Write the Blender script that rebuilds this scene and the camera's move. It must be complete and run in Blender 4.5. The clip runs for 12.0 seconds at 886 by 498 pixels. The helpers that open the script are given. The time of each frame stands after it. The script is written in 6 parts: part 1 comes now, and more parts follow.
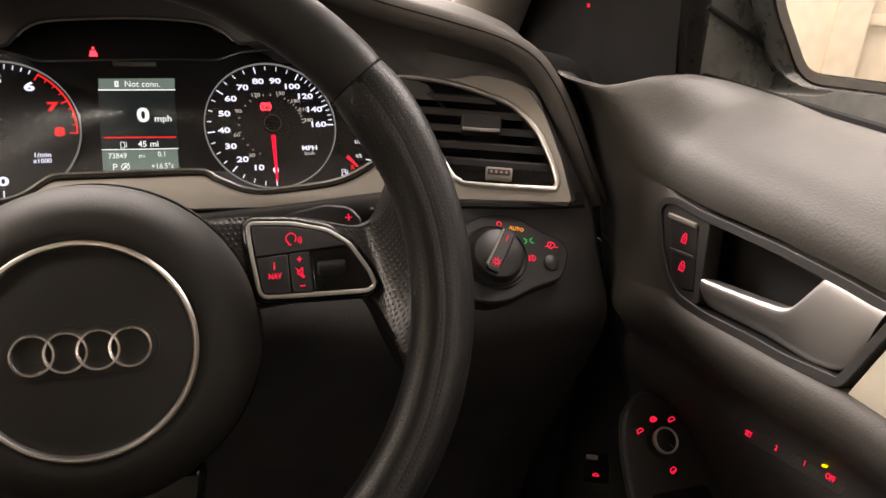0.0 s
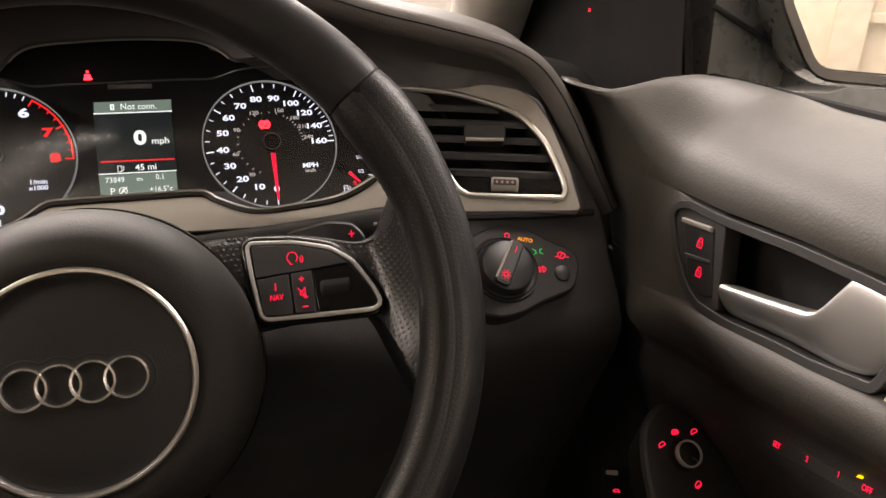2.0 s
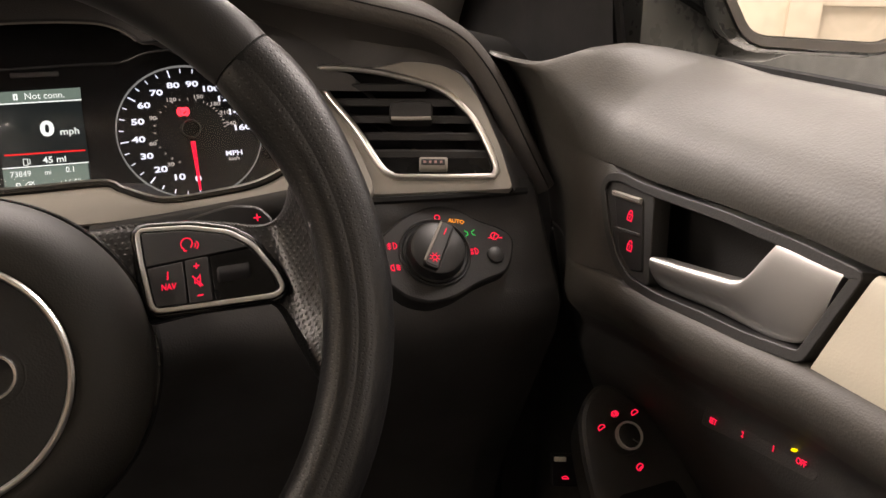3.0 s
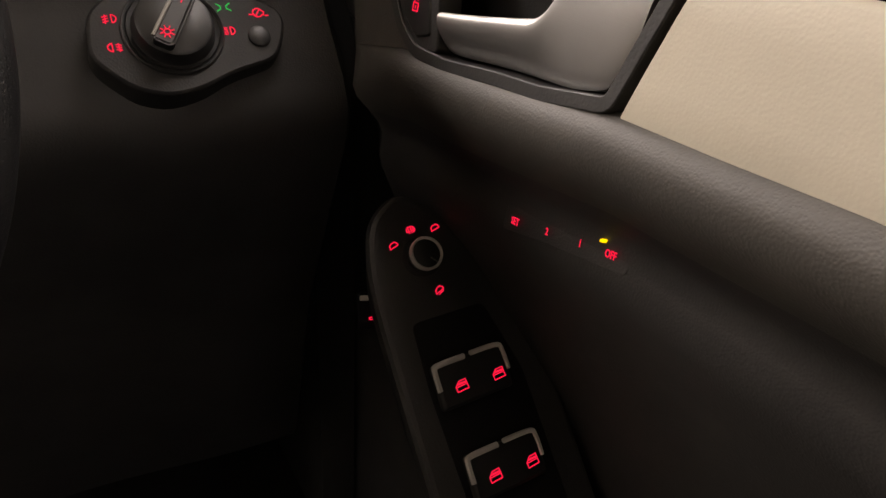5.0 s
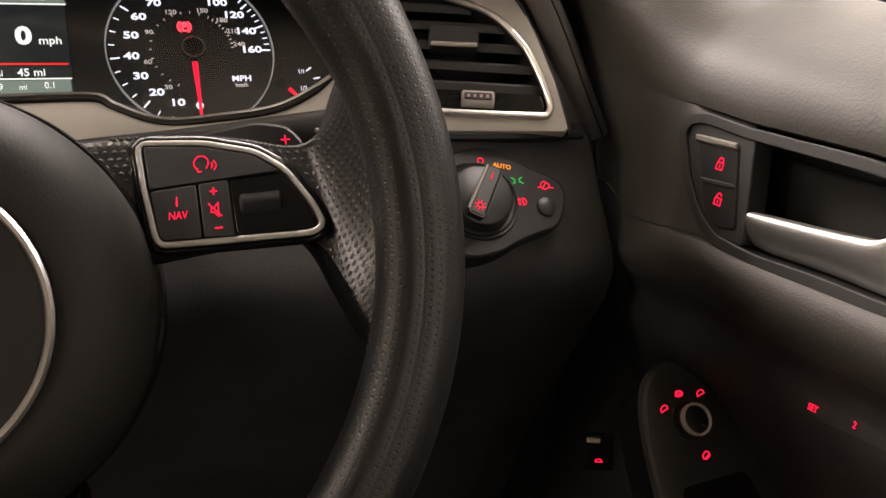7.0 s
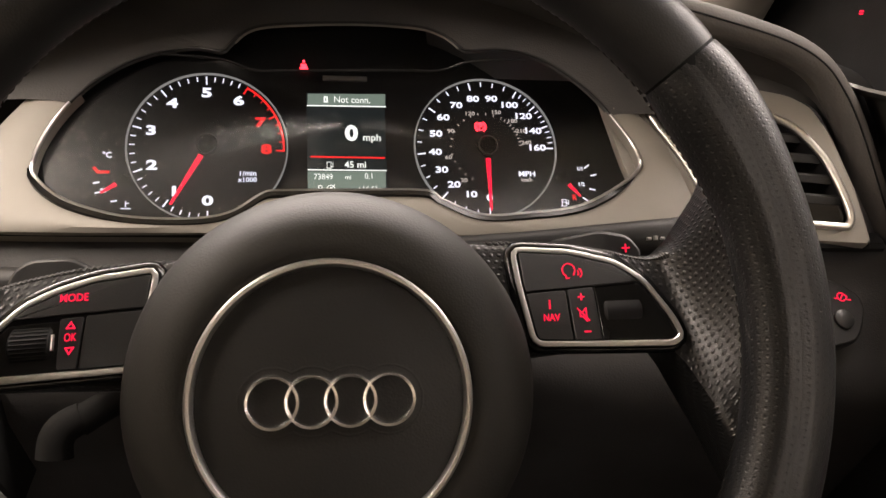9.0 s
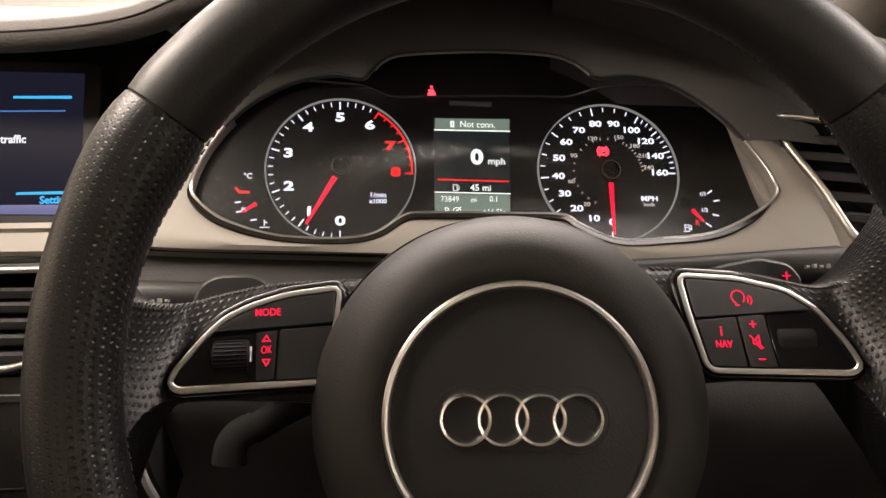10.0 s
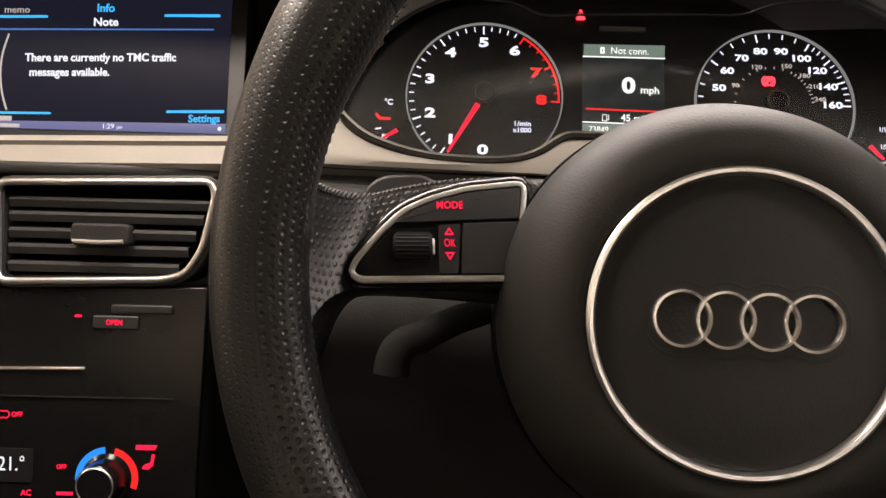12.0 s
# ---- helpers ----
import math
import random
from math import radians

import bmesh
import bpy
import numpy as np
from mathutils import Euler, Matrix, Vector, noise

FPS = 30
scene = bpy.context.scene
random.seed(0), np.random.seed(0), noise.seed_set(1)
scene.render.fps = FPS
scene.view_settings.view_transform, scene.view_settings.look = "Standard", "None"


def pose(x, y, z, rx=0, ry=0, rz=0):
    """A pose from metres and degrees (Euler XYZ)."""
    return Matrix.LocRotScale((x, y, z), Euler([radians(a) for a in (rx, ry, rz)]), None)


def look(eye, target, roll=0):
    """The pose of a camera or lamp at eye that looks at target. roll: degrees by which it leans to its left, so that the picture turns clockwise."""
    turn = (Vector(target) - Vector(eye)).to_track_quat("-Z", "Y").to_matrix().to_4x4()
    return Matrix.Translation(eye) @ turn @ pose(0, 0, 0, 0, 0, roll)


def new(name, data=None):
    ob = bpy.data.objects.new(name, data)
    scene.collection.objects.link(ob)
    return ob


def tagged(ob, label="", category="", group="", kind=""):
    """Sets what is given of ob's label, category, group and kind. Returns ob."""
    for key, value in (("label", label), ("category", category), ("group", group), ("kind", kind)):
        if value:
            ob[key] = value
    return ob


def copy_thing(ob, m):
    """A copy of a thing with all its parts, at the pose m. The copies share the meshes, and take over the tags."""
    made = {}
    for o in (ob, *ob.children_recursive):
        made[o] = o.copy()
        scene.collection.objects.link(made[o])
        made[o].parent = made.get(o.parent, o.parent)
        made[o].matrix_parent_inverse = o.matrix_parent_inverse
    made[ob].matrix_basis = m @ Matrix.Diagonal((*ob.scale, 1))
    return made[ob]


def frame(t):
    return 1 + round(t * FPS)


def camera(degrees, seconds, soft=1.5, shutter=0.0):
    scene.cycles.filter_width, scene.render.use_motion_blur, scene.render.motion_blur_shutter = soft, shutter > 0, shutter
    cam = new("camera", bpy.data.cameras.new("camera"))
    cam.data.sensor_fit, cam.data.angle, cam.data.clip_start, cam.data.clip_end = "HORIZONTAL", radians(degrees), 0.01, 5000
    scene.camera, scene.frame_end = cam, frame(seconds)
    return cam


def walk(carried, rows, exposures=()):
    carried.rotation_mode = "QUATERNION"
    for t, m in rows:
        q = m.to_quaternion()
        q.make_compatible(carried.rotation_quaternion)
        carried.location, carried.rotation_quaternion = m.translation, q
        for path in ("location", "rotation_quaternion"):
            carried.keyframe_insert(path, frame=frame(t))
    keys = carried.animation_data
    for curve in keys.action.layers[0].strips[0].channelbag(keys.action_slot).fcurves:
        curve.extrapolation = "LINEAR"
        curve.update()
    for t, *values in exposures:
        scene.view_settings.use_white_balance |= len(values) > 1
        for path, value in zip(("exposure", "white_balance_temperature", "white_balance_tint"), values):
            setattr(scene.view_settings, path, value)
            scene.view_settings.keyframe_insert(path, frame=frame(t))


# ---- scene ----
cam = camera(62.78, 12.0)
PATH = [
    (0, (0.0711, -0.3342, 1.1421), (0.2126, 0.1056, 0.9509), 4.28),
    (0.5, (0.0713, -0.3329, 1.1445), (0.2103, 0.1076, 0.9530), 3.89),
    (1, (0.0719, -0.3254, 1.1402), (0.2083, 0.1166, 0.9503), 3.39),
    (1.5, (0.0724, -0.3210, 1.1387), (0.2081, 0.1227, 0.9524), 2.76),
    (2, (0.0757, -0.3199, 1.1355), (0.2132, 0.1251, 0.9534), 1.97),
    (2.5, (0.0951, -0.3173, 1.1285), (0.2383, 0.1266, 0.9483), 1.12),
    (3, (0.1148, -0.3121, 1.1183), (0.2692, 0.1264, 0.9343), 0.63),
    (3.5, (0.1384, -0.3038, 1.1001), (0.3066, 0.1231, 0.9015), 0.50),
    (3.7, (0.1531, -0.2989, 1.0872), (0.3331, 0.1187, 0.8794), 0.99),
    (5.3, (0.2021, -0.2604, 1.0204), (0.4327, 0.0999, 0.7616), 5.21),
    (5.5, (0.2019, -0.2574, 1.0170), (0.4357, 0.1007, 0.7580), 5.69),
    (6, (0.1736, -0.2478, 1.0449), (0.3997, 0.1297, 0.8075), 5.52),
    (6.5, (0.1432, -0.2373, 1.0603), (0.3451, 0.1645, 0.8417), 4.80),
    (7, (0.0970, -0.2385, 1.0755), (0.2635, 0.1874, 0.8732), 3.88),
    (7.5, (0.0624, -0.2339, 1.0823), (0.1946, 0.2092, 0.8922), 3.29),
    (9.3, (-0.0021, -0.2381, 1.0969), (0.0440, 0.2330, 0.9357), 2.63),
    (9.5, (-0.0133, -0.2378, 1.0952), (0.0249, 0.2347, 0.9362), 2.50),
    (10, (-0.0385, -0.2428, 1.0979), (-0.0224, 0.2330, 0.9450), 2.27),
    (10.5, (-0.0597, -0.2399, 1.0944), (-0.0640, 0.2367, 0.9435), 1.98),
    (11, (-0.0714, -0.2318, 1.0837), (-0.0914, 0.2439, 0.9311), 1.77),
    (11.5, (-0.0767, -0.2261, 1.0690), (-0.1085, 0.2468, 0.9099), 1.70),
    (12, (-0.0802, -0.2309, 1.0549), (-0.1221, 0.2380, 0.8863), 1.76),
]
walk(cam, [(t, look(eye, target, roll)) for t, eye, target, roll in PATH], [(0, 0.36), (2.0, 0.40), (3.7, 0.40), (5.3, -0.05), (5.6, 0.0), (6.1, 0.36), (6.5, 0.45), (7.7, 0.50), (9.3, 0.50), (12.0, 0.50)])

# ---- world and lights ----
world = bpy.data.worlds.new("garage_air")
scene.world = world
world.use_nodes = True
world.node_tree.nodes["Background"].inputs[0].default_value = (0.9, 0.78, 0.62, 1)
world.node_tree.nodes["Background"].inputs[1].default_value = 0.05


def area_lamp(name, eye, target, sx, sy, watts, colour):
    data = bpy.data.lights.new(name, "AREA")
    data.shape, data.size, data.size_y, data.energy, data.color = "RECTANGLE", sx, sy, watts, colour
    ob = new(name, data)
    ob.matrix_world = look(eye, target)
    return ob


WARM = (1.0, 0.875, 0.81)
area_lamp("ceiling_light_front", (-0.4, 2.3, 2.55), (-0.4, 2.0, 0), 3.4, 1.0, 330, WARM)
area_lamp("ceiling_light_side", (2.2, 0.5, 2.55), (2.1, 0.5, 0), 0.9, 3.4, 165, WARM)
area_lamp("ceiling_light_passenger", (-2.2, -0.3, 2.55), (-2.1, -0.3, 0), 0.9, 4.0, 200, WARM)
area_lamp("ceiling_light_rear", (0.6, -3.4, 2.55), (0.6, -3.5, 0), 3.4, 0.8, 120, WARM)
# Unseen dome lamp, added as an assumed source of light from above.
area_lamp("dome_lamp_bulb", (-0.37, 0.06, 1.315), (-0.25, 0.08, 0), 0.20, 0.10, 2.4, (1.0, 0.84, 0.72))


# ---- materials ----
def material(name, colour, rough=0.5, metal=0.0, grain=0.0, scale=900.0, mottle=0.25, emit=None, power=0.0, coat=0.0, brushed=False, shine=0.5):
    """A surface with fine grain in relief and a slow drift of tone."""
    m = bpy.data.materials.new(name)
    m.use_nodes = True
    t = m.node_tree
    b = t.nodes["Principled BSDF"]
    b.inputs["Roughness"].default_value, b.inputs["Metallic"].default_value = rough, metal
    b.inputs["Specular IOR Level"].default_value = shine
    b.inputs["Coat Weight"].default_value = coat
    if emit:
        b.inputs["Base Color"].default_value = (*[c * 0.05 for c in emit], 1)
        b.inputs["Specular IOR Level"].default_value = 0.12
        b.inputs["Emission Color"].default_value, b.inputs["Emission Strength"].default_value = (*emit, 1), power
        return m
    place = t.nodes.new("ShaderNodeTexCoord")
    big = t.nodes.new("ShaderNodeTexNoise")
    big.inputs["Scale"].default_value, big.inputs["Detail"].default_value = 14, 5
    t.links.new(place.outputs["Object"], big.inputs["Vector"])
    ramp = t.nodes.new("ShaderNodeMapRange")
    ramp.inputs["From Min"].default_value, ramp.inputs["From Max"].default_value = 0.3, 0.7
    ramp.inputs["To Min"].default_value, ramp.inputs["To Max"].default_value = 1 - mottle, 1 + mottle
    t.links.new(big.outputs["Fac"], ramp.inputs["Value"])
    mul = t.nodes.new("ShaderNodeMixRGB")
    mul.blend_type, mul.inputs[0].default_value, mul.inputs[1].default_value = "MULTIPLY", 1, (*colour, 1)
    t.links.new(ramp.outputs[0], mul.inputs[2])
    t.links.new(mul.outputs[0], b.inputs["Base Color"])
    fine = t.nodes.new("ShaderNodeTexNoise")
    fine.inputs["Scale"].default_value, fine.inputs["Detail"].default_value = 60, 4
    t.links.new(place.outputs["Object"], fine.inputs["Vector"])
    rr = t.nodes.new("ShaderNodeMapRange")
    rr.inputs["To Min"].default_value, rr.inputs["To Max"].default_value = max(rough - 0.05, 0.015), min(rough + 0.05, 1)
    t.links.new(fine.outputs["Fac"], rr.inputs["Value"])
    if metal < 0.8:
        t.links.new(rr.outputs[0], b.inputs["Roughness"])
    if grain:
        if brushed:
            tex = t.nodes.new("ShaderNodeTexNoise")
            tex.inputs["Scale"].default_value = scale
            stretch = t.nodes.new("ShaderNodeMapping")
            stretch.inputs["Scale"].default_value = (0.02, 1, 1)
            t.links.new(place.outputs["Object"], stretch.inputs["Vector"])
            t.links.new(stretch.outputs[0], tex.inputs["Vector"])
            height = tex.outputs["Fac"]
        else:
            tex = t.nodes.new("ShaderNodeTexVoronoi")
            tex.feature, tex.inputs["Scale"].default_value = "SMOOTH_F1", scale
            t.links.new(place.outputs["Object"], tex.inputs["Vector"])
            height = tex.outputs["Distance"]
        bump = t.nodes.new("ShaderNodeBump")
        bump.inputs["Strength"].default_value, bump.inputs["Distance"].default_value = grain, 0.0004
        t.links.new(height, bump.inputs["Height"])
        t.links.new(bump.outputs[0], b.inputs["Normal"])
    return m


def perforated(name, colour, rough, depth=0.45):
    """Leather with staggered rows of punched holes, laid out along the mesh's own unwrapping (one unit: one hole)."""
    m = material(name, colour, rough, grain=0.25, scale=1500, mottle=0.2)
    t = m.node_tree
    b = t.nodes["Principled BSDF"]
    uv = t.nodes.new("ShaderNodeUVMap")
    sep = t.nodes.new("ShaderNodeSeparateXYZ")
    t.links.new(uv.outputs[0], sep.inputs[0])

    def calc(kind, a, c=None):
        n = t.nodes.new("ShaderNodeMath")
        n.operation = kind
        for k, v in enumerate((a, c)):
            if v is None:
                continue
            if isinstance(v, (int, float)):
                n.inputs[k].default_value = v
            else:
                t.links.new(v, n.inputs[k])
        return n.outputs[0]

    row = calc("FLOOR", sep.outputs["Y"])
    odd = calc("MULTIPLY", calc("MODULO", row, 2.0), 0.5)
    fx = calc("SUBTRACT", calc("FRACT", calc("ADD", sep.outputs["X"], odd)), 0.5)
    fy = calc("SUBTRACT", calc("FRACT", sep.outputs["Y"]), 0.5)
    far = calc("SQRT", calc("ADD", calc("MULTIPLY", fx, fx), calc("MULTIPLY", fy, fy)))
    dip = t.nodes.new("ShaderNodeMapRange")
    dip.interpolation_type = "SMOOTHSTEP"
    dip.inputs["From Min"].default_value, dip.inputs["From Max"].default_value = 0.08, 0.24 if depth < 0.4 else 0.34
    t.links.new(far, dip.inputs["Value"])
    old = b.inputs["Base Color"].links[0].from_socket
    hole = t.nodes.new("ShaderNodeMixRGB")
    hole.blend_type, hole.inputs[1].default_value = "MIX", (0.004, 0.004, 0.004, 1)
    t.links.new(dip.outputs[0], hole.inputs[0])
    t.links.new(old, hole.inputs[2])
    t.links.new(hole.outputs[0], b.inputs["Base Color"])
    bump = t.nodes.new("ShaderNodeBump")
    bump.inputs["Strength"].default_value, bump.inputs["Distance"].default_value = depth, 0.0006
    t.links.new(dip.outputs[0], bump.inputs["Height"])
    t.links.new(b.inputs["Normal"].links[0].from_socket, bump.inputs["Normal"])
    t.links.new(bump.outputs[0], b.inputs["Normal"])
    return m


def glass(name, gloss, rough=0.03):
    m = bpy.data.materials.new(name)
    m.use_nodes = True
    t = m.node_tree
    t.nodes.remove(t.nodes["Principled BSDF"])
    clear, shine, mix = t.nodes.new("ShaderNodeBsdfTransparent"), t.nodes.new("ShaderNodeBsdfGlossy"), t.nodes.new("ShaderNodeMixShader")
    shine.inputs["Roughness"].default_value, mix.inputs[0].default_value = rough, gloss
    t.links.new(clear.outputs[0], mix.inputs[1])
    t.links.new(shine.outputs[0], mix.inputs[2])
    t.links.new(mix.outputs[0], t.nodes["Material Output"].inputs[0])
    return m


LEATHER = material("smooth_black_leather", (0.0125, 0.0122, 0.0120), 0.45, grain=0.16, scale=1300, shine=0.4)
PERFORATED = perforated("perforated_black_leather", (0.0070, 0.0070, 0.0072), 0.42, 0.25)
SPOKE = perforated("dimpled_black_leather", (0.0088, 0.0087, 0.0086), 0.34, 0.47)
# One airbag vinyl in two tones: shoulder as lit, centre as shaded.
HUB = material("airbag_vinyl_lit", (0.0185, 0.0174, 0.0150), 0.62, grain=0.22, scale=1100, mottle=0.12, shine=0.3)
HUBSHADE = material("airbag_vinyl_shaded", (0.0085, 0.0084, 0.0082), 0.52, grain=0.22, scale=1100, mottle=0.12)
EMBLEM_METAL = material("bright_emblem_metal", (0.88, 0.87, 0.85), 0.26, 1.0, mottle=0.03)
SOFT = material("soft_touch_dash", (0.064, 0.059, 0.054), 0.62, grain=0.55, scale=650)
DOOR = material("grained_door_vinyl", (0.050, 0.0472, 0.041), 0.50, grain=0.32, scale=700, mottle=0.12)
# Door vinyl again, darkened for the shade low on the door.
DOORLOW = material("shaded_door_vinyl", (0.033, 0.0315, 0.0305), 0.6, grain=0.35, scale=1000, mottle=0.12)
LOWDASH = material("lower_dash_plastic", (0.036, 0.035, 0.035), 0.58, grain=0.35, scale=900, shine=0.25)
HOOD = material("grained_hood_vinyl", (0.060, 0.0576, 0.0564), 0.70, grain=0.4, scale=900, mottle=0.1)
DOORMID = material("grained_door_panel_vinyl", (0.058, 0.054, 0.048), 0.58, grain=0.35, scale=1000, mottle=0.12)
GRIPPLASTIC = material("dark_grey_grained_plastic", (0.026, 0.0255, 0.025), 0.55, grain=0.3, scale=800)
PLASTIC = material("hard_black_plastic", (0.018, 0.0175, 0.0175), 0.58, grain=0.3, scale=900, shine=0.25)
SATIN = material("satin_black_plastic", (0.012, 0.012, 0.012), 0.46, grain=0.12, scale=1400)
PIANO = material("gloss_black", (0.006, 0.006, 0.006), 0.18, mottle=0.1, shine=0.22)
FACE = material("dial_face_black", (0.010, 0.0095, 0.0105), 0.55, mottle=0.1, shine=0.12)
CHROME = material("polished_metal", (0.78, 0.77, 0.75), 0.33, 1.0, mottle=0.06)
BRUSHED = material("brushed_aluminium", (0.46, 0.45, 0.435), 0.33, 1.0, grain=0.15, scale=2500, mottle=0.10, brushed=True)
# Chrome edges with their bright reflection put into a pale base colour.
CHROMESHINE = material("pale_chrome_shine", (0.66, 0.65, 0.63), 0.38, 0.15, grain=0.06, scale=2200, mottle=0.08)
TRIM = material("silver_trim_lacquer", (0.235, 0.219, 0.193), 0.58, 0.10, grain=0.06, scale=2200, mottle=0.08)
INLAY = material("cream_leather", (0.56, 0.52, 0.425), 0.55, grain=0.14, scale=900, mottle=0.06)
SEAM = material("black_thread", (0.025, 0.023, 0.021), 0.65)
DIMPRINT = material("grey_print", (0.22, 0.215, 0.205), 0.6)
RUBBER = material("black_rubber", (0.011, 0.011, 0.011), 0.75, shine=0.15)
GREYPLASTIC = material("grey_interior_plastic", (0.12, 0.114, 0.105), 0.6, grain=0.3, scale=800)
PILLAR = material("pale_pillar_cloth", (0.30, 0.28, 0.245), 0.85, grain=0.3, scale=900)
# Darker copy of the car paint, for the door skin under the mirror.
DARKPAINT = material("car_paint_darkened", (0.035, 0.036, 0.035), 0.3, 0.2, coat=0.5)
PAINT = material("dark_grey_car_paint", (0.12, 0.124, 0.118), 0.28, 0.3, coat=0.6)
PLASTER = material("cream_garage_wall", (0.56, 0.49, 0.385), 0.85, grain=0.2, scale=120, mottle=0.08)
# Wall ahead: its dimmer light is put into a darker base colour.
FRONTWALL = material("garage_wall_dimmed", (0.22, 0.205, 0.18), 0.85, grain=0.2, scale=120, mottle=0.12)
GREYWALL = material("dark_grey_garage_wall", (0.07, 0.071, 0.065), 0.85, grain=0.2, scale=120, mottle=0.15)
CONCRETE = material("concrete_floor", (0.26, 0.25, 0.23), 0.8, grain=0.3, scale=150)
CARPET = material("black_carpet", (0.035, 0.034, 0.034), 0.95, grain=0.6, scale=900)
# Unseen roof cloth, paled so that it bounces light into the cabin.
HEADLINER = material("pale_bounce_headliner", (0.62, 0.58, 0.51), 0.9, grain=0.3, scale=900)
MIRROR = material("mirror_silver", (0.86, 0.86, 0.84), 0.02, 1.0, mottle=0.01)
RED = material("red_backlight", (1, 0, 0), emit=(1.0, 0.012, 0.055), power=1.1)
REDLAMP = material("red_warning_lamp", (1, 0, 0), emit=(1.0, 0.03, 0.05), power=3.5)
REDLAMP2 = material("red_needle", (1, 0, 0), emit=(1.0, 0.004, 0.035), power=1.1)
DEEPRED = material("red_dial_print", (1, 0, 0), emit=(0.95, 0.02, 0.02), power=0.9)
WHITE = material("white_dial_print", (1, 1, 1), emit=(0.82, 0.82, 0.98), power=1.0)
DIMWHITE = material("dim_dial_print", (1, 1, 1), emit=(0.66, 0.58, 0.54), power=0.62)
# Dial rings are given a faint glow of their own, assumed lit.
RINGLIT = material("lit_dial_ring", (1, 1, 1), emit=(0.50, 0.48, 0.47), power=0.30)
SAILBLACK = material("matt_black_trim", (0.013, 0.0125, 0.0125), 0.7, grain=0.3, scale=900, shine=0.15)
PULL = material("satin_aluminium", (0.62, 0.61, 0.59), 0.43, 1.0, grain=0.10, scale=2500, mottle=0.10, brushed=True)
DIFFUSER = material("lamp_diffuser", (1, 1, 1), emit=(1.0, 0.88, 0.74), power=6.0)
LCDWHITE = material("display_white", (1, 1, 1), emit=(0.88, 0.90, 0.85), power=0.95)
LCDGREEN = material("display_grey_green", (1, 1, 1), emit=(0.16, 0.20, 0.165), power=0.8)
LCDBACK = material("display_dark", (1, 1, 1), emit=(0.010, 0.012, 0.012), power=1.0)
PALEMARK = material("pale_scale_print", (1, 1, 1), emit=(0.70, 0.42, 0.38), power=0.35)
AMBER = material("amber_backlight", (1, 1, 0), emit=(1.0, 0.32, 0.02), power=0.9)
YELLOW = material("yellow_indicator", (1, 1, 0), emit=(1.0, 0.62, 0.0), power=1.6)
GREEN = material("green_backlight", (0, 1, 0), emit=(0.03, 0.62, 0.10), power=0.8)
SKYBLUE = material("screen_light_blue", (0, 0, 1), emit=(0.05, 0.42, 0.85), power=0.9)
MIDBLUE = material("screen_mid_blue", (0, 0, 1), emit=(0.06, 0.16, 0.42), power=0.9)
NAVY = material("screen_navy", (0, 0, 1), emit=(0.008, 0.008, 0.016), power=1.0)
SLATE = material("screen_slate_bar", (0, 0, 1), emit=(0.13, 0.13, 0.26), power=0.9)
SCREENWHITE = material("screen_white", (1, 1, 1), emit=(0.78, 0.78, 0.84), power=0.9)
BLUE = material("blue_backlight", (0, 0, 1), emit=(0.02, 0.22, 0.95), power=1.0)
PANE = glass("window_glass", 0.05)
LENS = glass("cluster_lens_plastic", 0.04, 0.3)


# ---- mesh helpers ----
def part(name, bm, mat, parent, label=""):
    """One mesh under a thing or under a part."""
    me = bpy.data.meshes.new(name)
    bm.normal_update()
    bm.to_mesh(me)
    bm.free()
    me.materials.append(mat)
    me.shade_smooth()
    me.set_sharp_from_angle(angle=radians(38))
    for face in me.polygons:
        if len(face.vertices) > 4:
            face.use_smooth = False
    ob = new(name, me)
    ob.parent = parent
    if label:
        ob["label"] = label
    return ob


def thing(name, m, label, category, group="", kind=""):
    ob = new(name)
    ob.empty_display_size = 0.02
    ob.matrix_world = m
    return tagged(ob, label, category, group, kind)


def smooth_curve(pts, n, closed=False):
    """n points along a soft curve through the given ones."""
    p = np.array(pts, float)
    k = len(p)
    out = []
    spans = k if closed else k - 1
    for i in range(n):
        u = i * spans / (n if closed else n - 1)
        j = min(int(u), spans - 1)
        f = u - j
        at = (lambda q: p[q % k]) if closed else (lambda q: p[min(max(q, 0), k - 1)])
        a, b, c, d = at(j - 1), at(j), at(j + 1), at(j + 2)
        out.append(0.5 * (2 * b + (c - a) * f + (2 * a - 5 * b + 4 * c - d) * f**2 + (3 * b - a - 3 * c + d) * f**3))
    return np.array(out)


def even(pts, n, closed=True):
    """n points evenly spread along a polyline."""
    p = np.array(pts, float)
    if closed:
        p = np.vstack([p, p[:1]])
    s = np.r_[0, np.cumsum(np.linalg.norm(np.diff(p, axis=0), axis=1))]
    u = np.linspace(0, s[-1], n + 1)[:-1] if closed else np.linspace(0, s[-1], n)
    return np.stack([np.interp(u, s, p[:, k]) for k in range(p.shape[1])], 1)


def rounded(pts, r, n=5):
    """A closed outline with its corners rounded by about r."""
    p, out = np.array(pts, float), []
    for i in range(len(p)):
        a, b, c = p[i - 1], p[i], p[(i + 1) % len(p)]
        u, v = a - b, c - b
        lu, lv = np.linalg.norm(u), np.linalg.norm(v)
        d = min(r, lu * 0.45, lv * 0.45)
        s, e = b + u / lu * d, b + v / lv * d
        for k in range(n + 1):
            f = k / n
            out.append((1 - f) ** 2 * s + 2 * f * (1 - f) * b + f**2 * e)
    return np.array(out)


